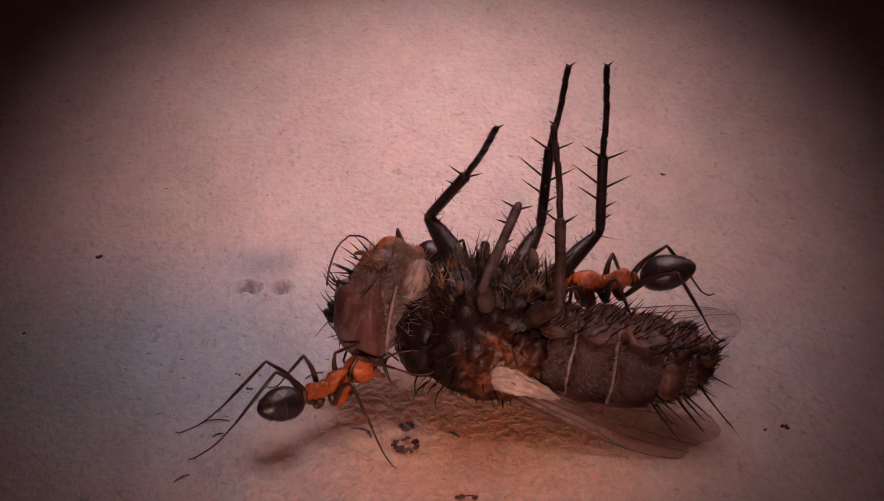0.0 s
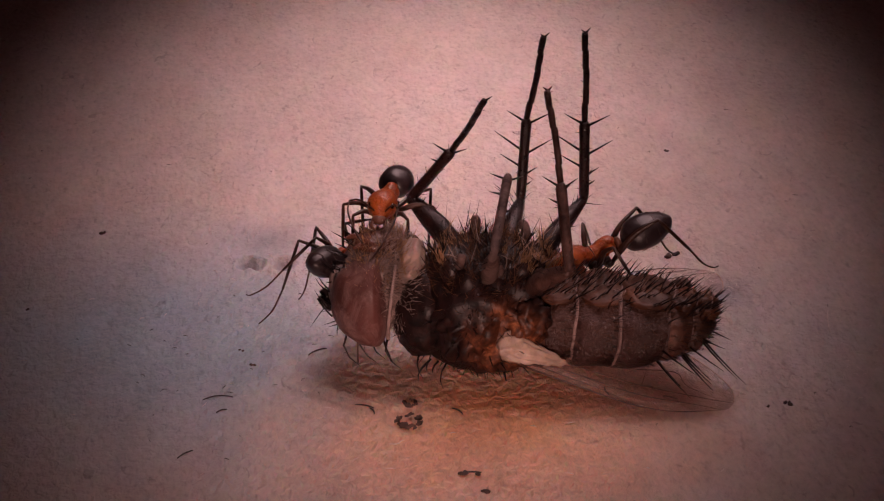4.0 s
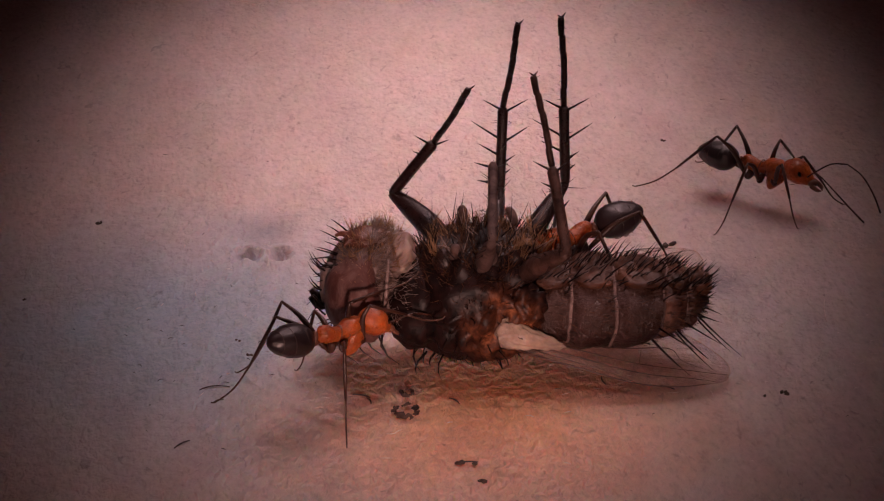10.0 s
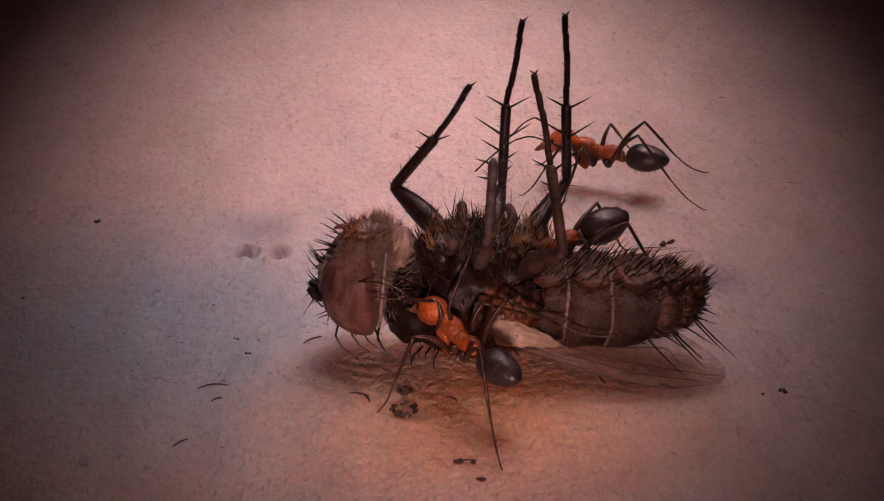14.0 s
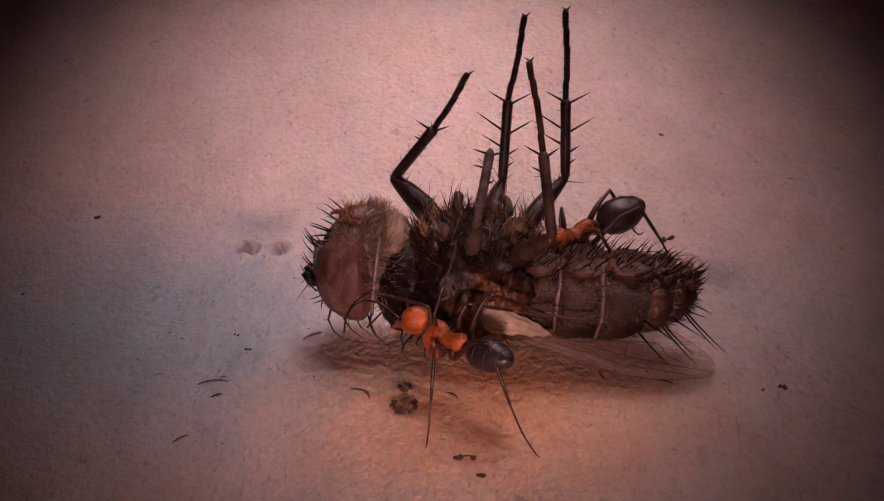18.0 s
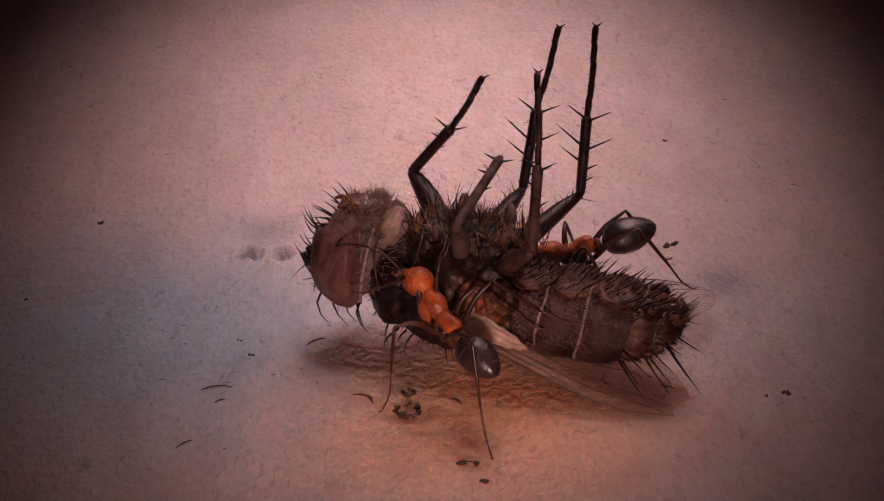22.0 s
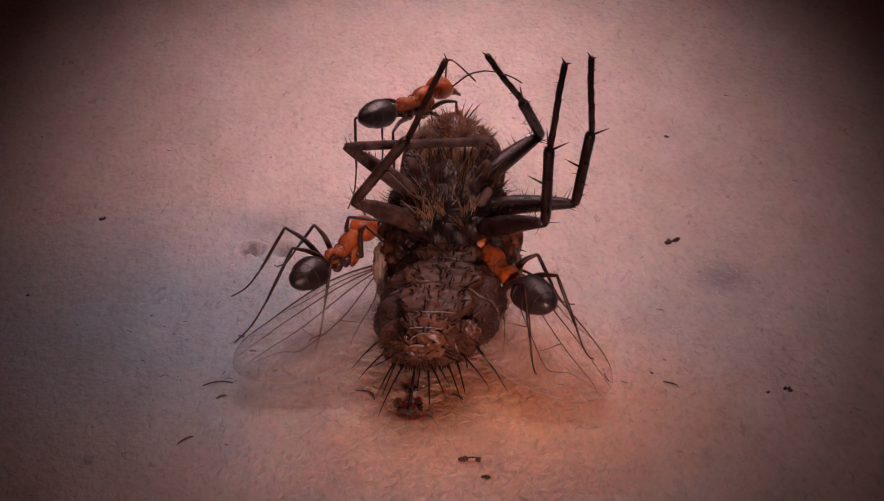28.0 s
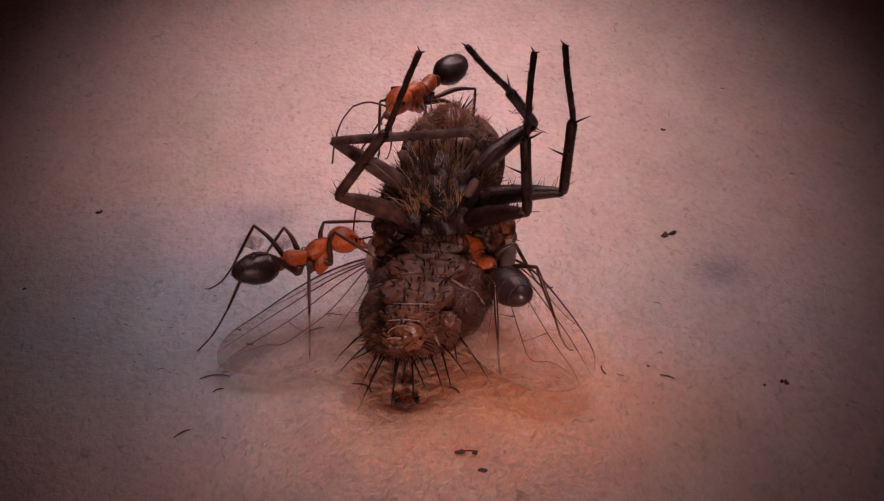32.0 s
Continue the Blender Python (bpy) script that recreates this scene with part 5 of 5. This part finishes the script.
def motions():
    walk(FLY, [
        (0, pose(0.001783, -0.006757, 0.000009, 2.8, 2.4, -12.1)),
        (0.5, pose(0.001732, -0.006824, 0.000047, 0.6, 3.0, -12.7)),
        (1, pose(0.001734, -0.006759, 0.000003, 1.8, 2.1, -10.6)),
        (1.5, pose(0.001672, -0.006466, 0.000000, 0.5, 0.8, -6.6)),
        (2, pose(0.001672, -0.006535, 0.000000, 0.6, 1.3, -4.5)),
        (2.5, pose(0.001651, -0.006575, 0.000000, 1.7, 0.9, -5.2)),
        (3, pose(0.001668, -0.006517, 0.000000, 0.8, 1.0, -5.1)),
        (3.5, pose(0.001684, -0.006512, 0.000000, 1.3, 0.9, -4.9)),
        (5.5, pose(0.001673, -0.006548, 0.000000, 0.8, 0.3, -1.7)),
        (6, pose(0.001616, -0.006472, 0.000000, 0.8, 0.6, -1.1)),
        (6.5, pose(0.001615, -0.006472, 0.000000, 3.4, -0.4, -1.2)),
        (7, pose(0.001613, -0.006417, 0.000000, 1.9, -0.3, 0.1)),
        (7.5, pose(0.001609, -0.006440, 0.000000, 1.1, -0.5, 0.3)),
        (8, pose(0.001623, -0.006494, 0.000005, 0.3, -1.0, -0.0)),
        (8.5, pose(0.001612, -0.006437, 0.000007, 1.0, -1.0, -0.3)),
        (9, pose(0.001540, -0.006450, 0.000000, 0.0, 0.0, 0.0)),
        (9.5, pose(0.001616, -0.006388, 0.000004, 0.5, -0.8, 0.1)),
        (10, pose(0.001599, -0.006417, 0.000003, 0.6, -0.7, 0.7)),
        (10.5, pose(0.001598, -0.006343, 0.000003, 0.8, -0.8, 0.6)),
        (11, pose(0.001595, -0.006272, 0.000005, 0.2, -0.1, -0.1)),
        (11.5, pose(0.001603, -0.006279, 0.000003, -0.2, -0.3, 0.1)),
        (12, pose(0.001591, -0.006322, 0.000006, -0.1, -0.2, 0.1)),
        (12.5, pose(0.001594, -0.006269, 0.000004, -0.7, -0.2, 0.1)),
        (13, pose(0.001580, -0.006382, 0.000001, 1.3, 0.4, 0.2)),
        (13.5, pose(0.001567, -0.006366, 0.000003, 1.4, 0.2, 0.2)),
        (14, pose(0.001560, -0.006297, 0.000004, 1.0, 0.1, -0.9)),
        (14.5, pose(0.001544, -0.006294, 0.000004, 1.0, 0.7, -1.2)),
        (16.5, pose(0.001448, -0.006178, 0.000006, 1.2, 0.3, -4.2)),
        (17, pose(0.001411, -0.006237, 0.000017, 1.2, 0.5, -4.2)),
        (17.5, pose(0.001405, -0.006073, 0.000006, -0.6, 0.2, -3.7)),
        (18, pose(0.001387, -0.006079, 0.000006, -2.1, 0.6, -3.8)),
        (18.5, pose(0.001395, -0.006098, 0.000009, -1.2, 0.6, -3.7)),
        (19, pose(0.001390, -0.006028, 0.000011, -0.4, 0.3, -4.5)),
        (19.5, pose(0.001211, -0.006098, 0.000088, 0.3, 3.2, -14.5)),
        (20, pose(0.001096, -0.006183, 0.000079, -0.8, 3.0, -13.4)),
        (20.5, pose(0.001045, -0.006203, 0.000096, -1.3, 3.4, -13.9)),
        (21, pose(0.001028, -0.006303, 0.000135, -2.4, 4.1, -13.6)),
        (21.5, pose(0.000976, -0.006272, 0.000099, -1.9, 3.4, -14.2)),
        (22, pose(0.000993, -0.006395, 0.000148, -2.1, 4.4, -14.8)),
        (22.5, pose(0.000998, -0.006161, 0.000075, -1.6, 2.9, -13.9)),
        (23, pose(0.000939, -0.006207, 0.000120, -0.7, 3.8, -14.8)),
        (23.5, pose(0.000929, -0.006204, 0.000087, -0.4, 3.2, -14.2)),
        (24, pose(0.000886, -0.006227, 0.000088, 1.2, 3.3, -14.9)),
        (24.5, pose(0.000903, -0.006039, 0.000054, -0.1, 2.6, -10.5)),
        (25, pose(0.000894, -0.005960, 0.000034, 0.6, 2.2, -6.9)),
        (25.5, pose(0.000743, -0.006000, 0.000038, 2.0, 2.3, -8.8)),
        (26.5, pose(0.000500, -0.005500, 0.000200, -2, 5, -52)),
        (27.5, pose(0.000265, -0.004930, 0.000513, -8.4, 11.4, -92.4)),
        (28, pose(0.000053, -0.004424, 0.000388, -1.5, 8.9, -91.7)),
        (28.5, pose(0.000000, -0.004310, 0.000341, 0.9, 8.1, -95.5)),
        (29, pose(0.000020, -0.004177, 0.000336, 1.6, 8.0, -95.9)),
        (29.5, pose(0.000051, -0.004362, 0.000398, 0.8, 9.3, -95.7)),
        (30, pose(0.000011, -0.004262, 0.000330, 1.8, 8.1, -94.8)),
        (30.5, pose(0.000034, -0.004329, 0.000412, 1.8, 9.4, -95.3)),
        (31, pose(0.000038, -0.004296, 0.000394, 1.8, 9.1, -95.6)),
        (31.5, pose(0.000043, -0.004308, 0.000403, 1.9, 9.3, -95.3)),
        (32, pose(0.000055, -0.004325, 0.000401, 1.8, 9.3, -95.3)),
    ])
    near, far = WING_NEAR.location, WING_FAR.location
    walk(WING_NEAR, [(0, pose(*near, 4, 11.5, -5)), (19, pose(*near, 4, 11.5, -4)), (25.5, pose(*near, 4, 11.5, -4)), (27.5, pose(*near, 3, 4, -42)), (32, pose(*near, 3, 4, -44))])
    walk(WING_FAR, [(0, pose(*far, -4, 2.5, 28)), (32, pose(*far, -4, 2.5, 28))])
    walk(ANT_A, [
        (0, pose(0.004338, -0.004700, 0.002212, 0, 6.7, -176.9)),
        (1, pose(0.004177, -0.004700, 0.002212, 0, 11.9, -174.4)),
        (2, pose(0.004087, -0.004700, 0.002300, 0, 12.9, -162.0)),
        (3, pose(0.003852, -0.004700, 0.002388, 0, 10.5, -152.7)),
        (5.5, pose(0.003910, -0.004700, 0.002396, 0, 13.2, -164.3)),
        (6, pose(0.003822, -0.004700, 0.002396, 0, 12.7, -153.6)),
        (7, pose(0.003641, -0.004700, 0.002372, 0, 9.2, -142.6)),
        (8, pose(0.003699, -0.004700, 0.002652, 0, 8.2, -153.1)),
        (9, pose(0.003651, -0.004700, 0.002556, 0, 0.6, -142.5)),
        (10, pose(0.003396, -0.004700, 0.002540, 0, 2.2, -145.1)),
        (11, pose(0.003448, -0.004700, 0.002500, 0, 6.5, -154.9)),
        (12, pose(0.003449, -0.004700, 0.002468, 0, 5.9, -153.4)),
        (13, pose(0.003082, -0.004700, 0.002284, 0, 5.6, -146.7)),
        (14, pose(0.003083, -0.004700, 0.002236, 0, 5.2, -145.6)),
        (17, pose(0.003516, -0.004700, 0.002420, 0, 7.7, -145.9)),
        (19, pose(0.003451, -0.004700, 0.002388, 0, 4.7, -147.1)),
        (20, pose(0.003429, -0.004700, 0.002115, 0, 10.9, -163.0)),
        (21, pose(0.003391, -0.004700, 0.002148, 0, 8.8, -159.9)),
        (23, pose(0.003348, -0.004700, 0.002140, 0, 11.6, -174.6)),
        (24, pose(0.003410, -0.004700, 0.001979, 0, 15.9, -172.4)),
        (25, pose(0.003188, -0.004700, 0.002091, 0, 5.4, -152.9)),
        (25.5, pose(0.003078, -0.004700, 0.002123, 0, 5.3, -150.9)),
        (26.5, pose(0.002633, -0.004400, 0.001636, 0, 4.0, -221.4)),
        (27.5, pose(0.001828, -0.007233, 0.002200, 0, -9.8, -236.4)),
        (28, pose(0.001492, -0.006337, 0.002200, 0, -4.0, -240.9)),
        (29, pose(0.001200, -0.006005, 0.002200, 0, -5.7, -239.9)),
        (30, pose(0.001070, -0.006121, 0.002200, 0, -5.9, -240.7)),
        (31, pose(0.001151, -0.006353, 0.002200, 0, -5.7, -240.8)),
        (32, pose(0.001012, -0.006154, 0.002200, 0, -5.5, -242.1)),
    ])
    walk(ANT_B, [
        (0, pose(-0.002958, -0.008576, 0.001100, 0, 1.0, 45.3)),
        (0.5, pose(-0.002793, -0.008900, 0.002932, 0, -0.6, 43.1)),
        (1, pose(-0.002301, -0.009000, 0.002551, 0, -1.4, 43.5)),
        (1.5, pose(-0.002451, -0.009000, 0.002891, 0, -7.7, 41.0)),
        (2, pose(-0.002292, -0.008900, 0.003293, 0, 9.4, 47.7)),
        (2.5, pose(-0.002415, -0.008200, 0.003654, 0, -15.7, 38.5)),
        (3, pose(-0.002181, -0.007000, 0.003442, 0, -9.2, 56.7)),
        (3.5, pose(-0.002333, -0.005000, 0.002446, 0, 5.7, 65.6)),
        (5.5, pose(-0.002716, -0.004600, 0.002198, 0, 18.3, 62.7)),
        (6, pose(-0.002506, -0.004600, 0.002125, 0, 16.5, 64.7)),
        (7, pose(-0.002580, -0.004600, 0.002061, 0, 17.2, 65.3)),
        (7.5, pose(-0.002545, -0.004600, 0.001997, 0, 32.5, 67.8)),
        (8, pose(-0.002645, -0.004600, 0.002125, 0, 40.6, 58.8)),
        (8.25, pose(-0.002611, -0.004700, 0.002164, 0, 60.4, 83.8)),
        (8.5, pose(-0.002535, -0.004700, 0.002300, 0, 61.9, 141.8)),
        (8.75, pose(-0.002898, -0.004900, 0.001927, 0, 28.6, 131.6)),
        (9, pose(-0.003394, -0.004907, 0.001600, 0, -2.1, 112.8)),
        (9.25, pose(-0.003840, -0.005232, 0.001400, 0, -1.9, 90.0)),
        (9.5, pose(-0.003981, -0.005518, 0.001200, 0, -2.1, 62.7)),
        (10, pose(-0.002617, -0.009300, 0.002056, 0, 8.9, 42.4)),
        (10.5, pose(-0.002161, -0.009300, 0.001782, 0, 8.9, 36.9)),
        (11, pose(-0.001812, -0.009400, 0.002183, 0, 1.7, 39.0)),
        (11.5, pose(-0.001866, -0.009200, 0.002657, 0, -5.1, 34.0)),
        (11.75, pose(-0.001076, -0.009200, 0.002484, 0, -14.3, 64.4)),
        (12, pose(-0.000366, -0.009200, 0.002476, 0, -26.3, 90.0)),
        (12.5, pose(-0.000244, -0.009200, 0.002400, 0, -23.8, 93.7)),
        (13, pose(-0.000421, -0.009200, 0.002135, 0, -24.3, 90.6)),
        (13.5, pose(0.000312, -0.009200, 0.002211, 0, -16.7, 117.6)),
        (14, pose(0.000591, -0.009300, 0.001813, 0, -11.1, 129.0)),
        (14.5, pose(0.000502, -0.009300, 0.001996, 0, -7.8, 137.5)),
        (16.5, pose(0.000530, -0.009400, 0.001589, 0, 11.0, 148.8)),
        (17, pose(0.000952, -0.009500, 0.001190, 0, -3.0, 129.4)),
        (17.5, pose(0.000286, -0.009300, 0.001660, 0, -2.5, 130.8)),
        (18, pose(0.000285, -0.009300, 0.001729, 0, 1.3, 133.8)),
        (18.5, pose(0.000231, -0.009300, 0.001897, 0, -6.3, 134.1)),
        (19, pose(0.000075, -0.009300, 0.001881, 0, -13.5, 133.3)),
        (19.5, pose(0.000020, -0.009300, 0.002148, 0, -0.7, 127.3)),
        (20, pose(0.000359, -0.009400, 0.001925, 0, 25.3, 132.5)),
        (20.5, pose(-0.000136, -0.009300, 0.001691, 0, -5.9, 122.5)),
        (21, pose(-0.000054, -0.009300, 0.002208, 0, -17.1, 126.0)),
        (21.5, pose(-0.000014, -0.009300, 0.002420, 0, -19.3, 111.4)),
        (22, pose(0.000074, -0.009300, 0.002420, 0, -23.9, 128.2)),
        (22.5, pose(-0.000163, -0.009300, 0.001996, 0, -3.4, 130.0)),
        (23, pose(-0.000257, -0.009300, 0.002178, 0, -13.0, 126.6)),
        (24, pose(-0.000833, -0.009300, 0.002201, 0, -15.0, 125.2)),
        (24.5, pose(-0.000543, -0.009300, 0.001851, 0, -15.4, 120.8)),
        (25, pose(-0.000765, -0.009300, 0.002231, 0, -15.0, 125.2)),
        (25.5, pose(-0.000832, -0.009300, 0.001323, 0, -9.4, 122.9)),
        (26.5, pose(-0.002031, -0.005805, 0.001500, 0, -6.9, 83.9)),
        (27.5, pose(-0.002073, -0.003182, 0.001800, 0, 5.4, 58.7)),
        (28, pose(-0.002806, -0.004386, 0.001800, 0, -5.2, 58.3)),
        (28.5, pose(-0.003620, -0.004019, 0.001800, 0, -12.6, 60.3)),
        (29, pose(-0.003334, -0.003236, 0.001800, 0, -16.2, 63.8)),
        (29.5, pose(-0.003742, -0.003434, 0.001800, 0, -15.1, 59.7)),
        (30, pose(-0.003396, -0.004920, 0.001800, 0, -0.5, 28.4)),
        (30.5, pose(-0.004081, -0.005142, 0.001800, 0, -0.3, 24.7)),
        (31, pose(-0.003303, -0.004594, 0.001800, 0, -6.7, 32.7)),
        (31.5, pose(-0.003754, -0.004766, 0.001800, 0, -1.0, 32.9)),
        (32, pose(-0.003646, -0.005006, 0.001800, 0, -2.0, 33.8)),
    ])
    walk(ANT_C, [
        (0, pose(-0.000795, -0.003900, 0.002589, 0, -23.2, -117.8)),
        (1, pose(-0.000899, -0.003900, 0.002500, 0, -24.7, -118.1)),
        (2, pose(-0.000434, -0.004000, 0.002448, 0, -22.6, -64.2)),
        (3, pose(-0.000411, -0.004000, 0.002609, 0, -20.4, -70.0)),
        (3.25, pose(-0.000622, -0.004000, 0.003163, 0, -12.4, -96.3)),
        (3.5, pose(-0.001351, -0.004200, 0.003797, 0, -8.1, -95.5)),
        (5.5, pose(-0.001492, -0.004400, 0.003772, 0, -8.6, -106.1)),
        (6, pose(-0.000656, -0.004200, 0.003353, 0, -9.3, -85.1)),
        (7, pose(-0.000132, -0.004200, 0.001700, 0, -12.4, -86.9)),
        (8.3, pose(0.000271, -0.004200, 0.001800, 0, -12.5, -88.4)),
        (9, pose(0.001023, -0.004000, 0.003330, 0, -5.9, -98.6)),
        (9.2, pose(0.002509, 0.002777, 0.001400, 0, -28.1, -84.2)),
        (9.5, pose(0.004814, 0.004185, 0.001200, 0, 2.2, -1.0)),
        (10, pose(0.009240, 0.003234, 0.001200, 0, -1.8, -36.6)),
        (10.25, pose(0.010378, 0.000286, 0.001200, 0, 18.2, -61.0)),
        (10.5, pose(0.010320, -0.003010, 0.001200, 0, 6.6, -91.3)),
        (11, pose(0.010794, -0.005402, 0.001200, 0, -1.8, -107.9)),
        (11.5, pose(0.009485, -0.006862, 0.001200, 0, -20.9, -135.9)),
        (12, pose(0.010548, -0.006011, 0.001200, 0, -30.9, -142.4)),
        (12.5, pose(0.010059, -0.003786, 0.001200, 0, -6.4, -227.1)),
        (13, pose(0.007390, 0.002537, 0.001200, 0, -13.0, -207.3)),
        (13.5, pose(0.004551, 0.002789, 0.001200, 0, -12.5, -137.0)),
        (14, pose(0.004812, 0.004163, 0.001200, 0, -3.4, -199.6)),
        (14.5, pose(0.004071, 0.004959, 0.001200, 0, -9.2, -195.7)),
        (15.2, pose(-0.001696, 0.004668, 0.001200, 0, 3.5, -191.8)),
        (16.2, pose(-0.013033, 0.002347, 0.001200, 0, -4.5, -161.7)),
        (16.5, pose(-0.015519, 0.000701, 0.001200, 0, -6.3, -139.1)),
        (17.3, pose(-0.015985, -0.003943, 0.001200, 0, 7.9, -86.9)),
        (18.2, pose(-0.015088, -0.002299, 0.001200, 0, -18.3, -35.3)),
        (19, pose(-0.013129, -0.000874, 0.001200, 0, 6.7, 34.4)),
        (19.5, pose(-0.008866, -0.000472, 0.001200, 0, -1.1, 14.8)),
        (20, pose(-0.008247, -0.000221, 0.001200, 0, 1.1, 24.0)),
        (20.5, pose(-0.003908, -0.001000, 0.002479, 0, -7.4, -33.4)),
        (21, pose(-0.001971, -0.003500, 0.003570, 0, -12.3, -64.7)),
        (21.5, pose(-0.000540, -0.004000, 0.003672, 0, -14.2, -102.0)),
        (22, pose(-0.000433, -0.004000, 0.002450, 0, -14.4, -97.9)),
        (23, pose(-0.000470, -0.004000, 0.002450, 0, -15.2, -100.2)),
        (24, pose(-0.000440, -0.004000, 0.002550, 0, -17.2, -102.9)),
        (24.5, pose(-0.001114, -0.004300, 0.003270, 0, -16.7, -110.4)),
        (25, pose(-0.001765, -0.004600, 0.003544, 0, -20.0, -116.6)),
        (25.5, pose(-0.001909, -0.004600, 0.003544, 0, -22.6, -119.3)),
        (25.7, pose(-0.002341, -0.004300, 0.003459, 0, 9.5, -204.3)),
        (25.9, pose(-0.001987, -0.004000, 0.003454, 0, 18.4, -235.9)),
        (26.2, pose(-0.001885, -0.002500, 0.003308, 0, 20.7, -253.1)),
        (26.6, pose(-0.001851, -0.001000, 0.003334, 0, 8.5, -263.5)),
        (27, pose(-0.001859, 0.002000, 0.002831, 0, 12.6, -280.3)),
        (27.5, pose(-0.001338, 0.003200, 0.002637, 0, 15.1, -290.9)),
        (28, pose(-0.001050, 0.003200, 0.003039, 0, -0.8, -312.9)),
        (28.5, pose(-0.001244, 0.003200, 0.003195, 0, 4.5, -307.6)),
        (29, pose(-0.001332, 0.003000, 0.002855, 0, -7.8, -315.7)),
        (29.5, pose(-0.000804, 0.003000, 0.002960, 0, -3.0, -321.8)),
        (30, pose(-0.001374, 0.003200, 0.003108, 0, -5.5, -299.5)),
        (30.5, pose(-0.000927, 0.003400, 0.003570, 0, -5.7, -306.5)),
        (30.62, pose(-0.000926, 0.003400, 0.003683, 0, 21.0, -300.4)),
        (30.69, pose(-0.000682, 0.003400, 0.003704, 0, 1.5, -360.7)),
        (30.75, pose(-0.000845, 0.003400, 0.003614, 0, -11.2, -428.8)),
        (30.87, pose(-0.000863, 0.003400, 0.003388, 0, -7.5, -454.1)),
        (31, pose(-0.000797, 0.003200, 0.003108, 0, -3.1, -465.1)),
        (31.5, pose(-0.000934, 0.003200, 0.003265, 0, 5.6, -483.5)),
        (32, pose(-0.000487, 0.003200, 0.003317, 0, 4.4, -484.7)),
    ])
    limbs(ANT_A, (), 11, stands=False)
    limbs(ANT_B, ((0.1, 0.9), (8.3, 9.8), (25.6, 27.4)), 12, FEET)
    limbs(ANT_C, ((1.5, 3.5), (8.8, 14.6), (14.6, 21.5), (26, 27.6), (30.4, 31.2)), 13)


motions()
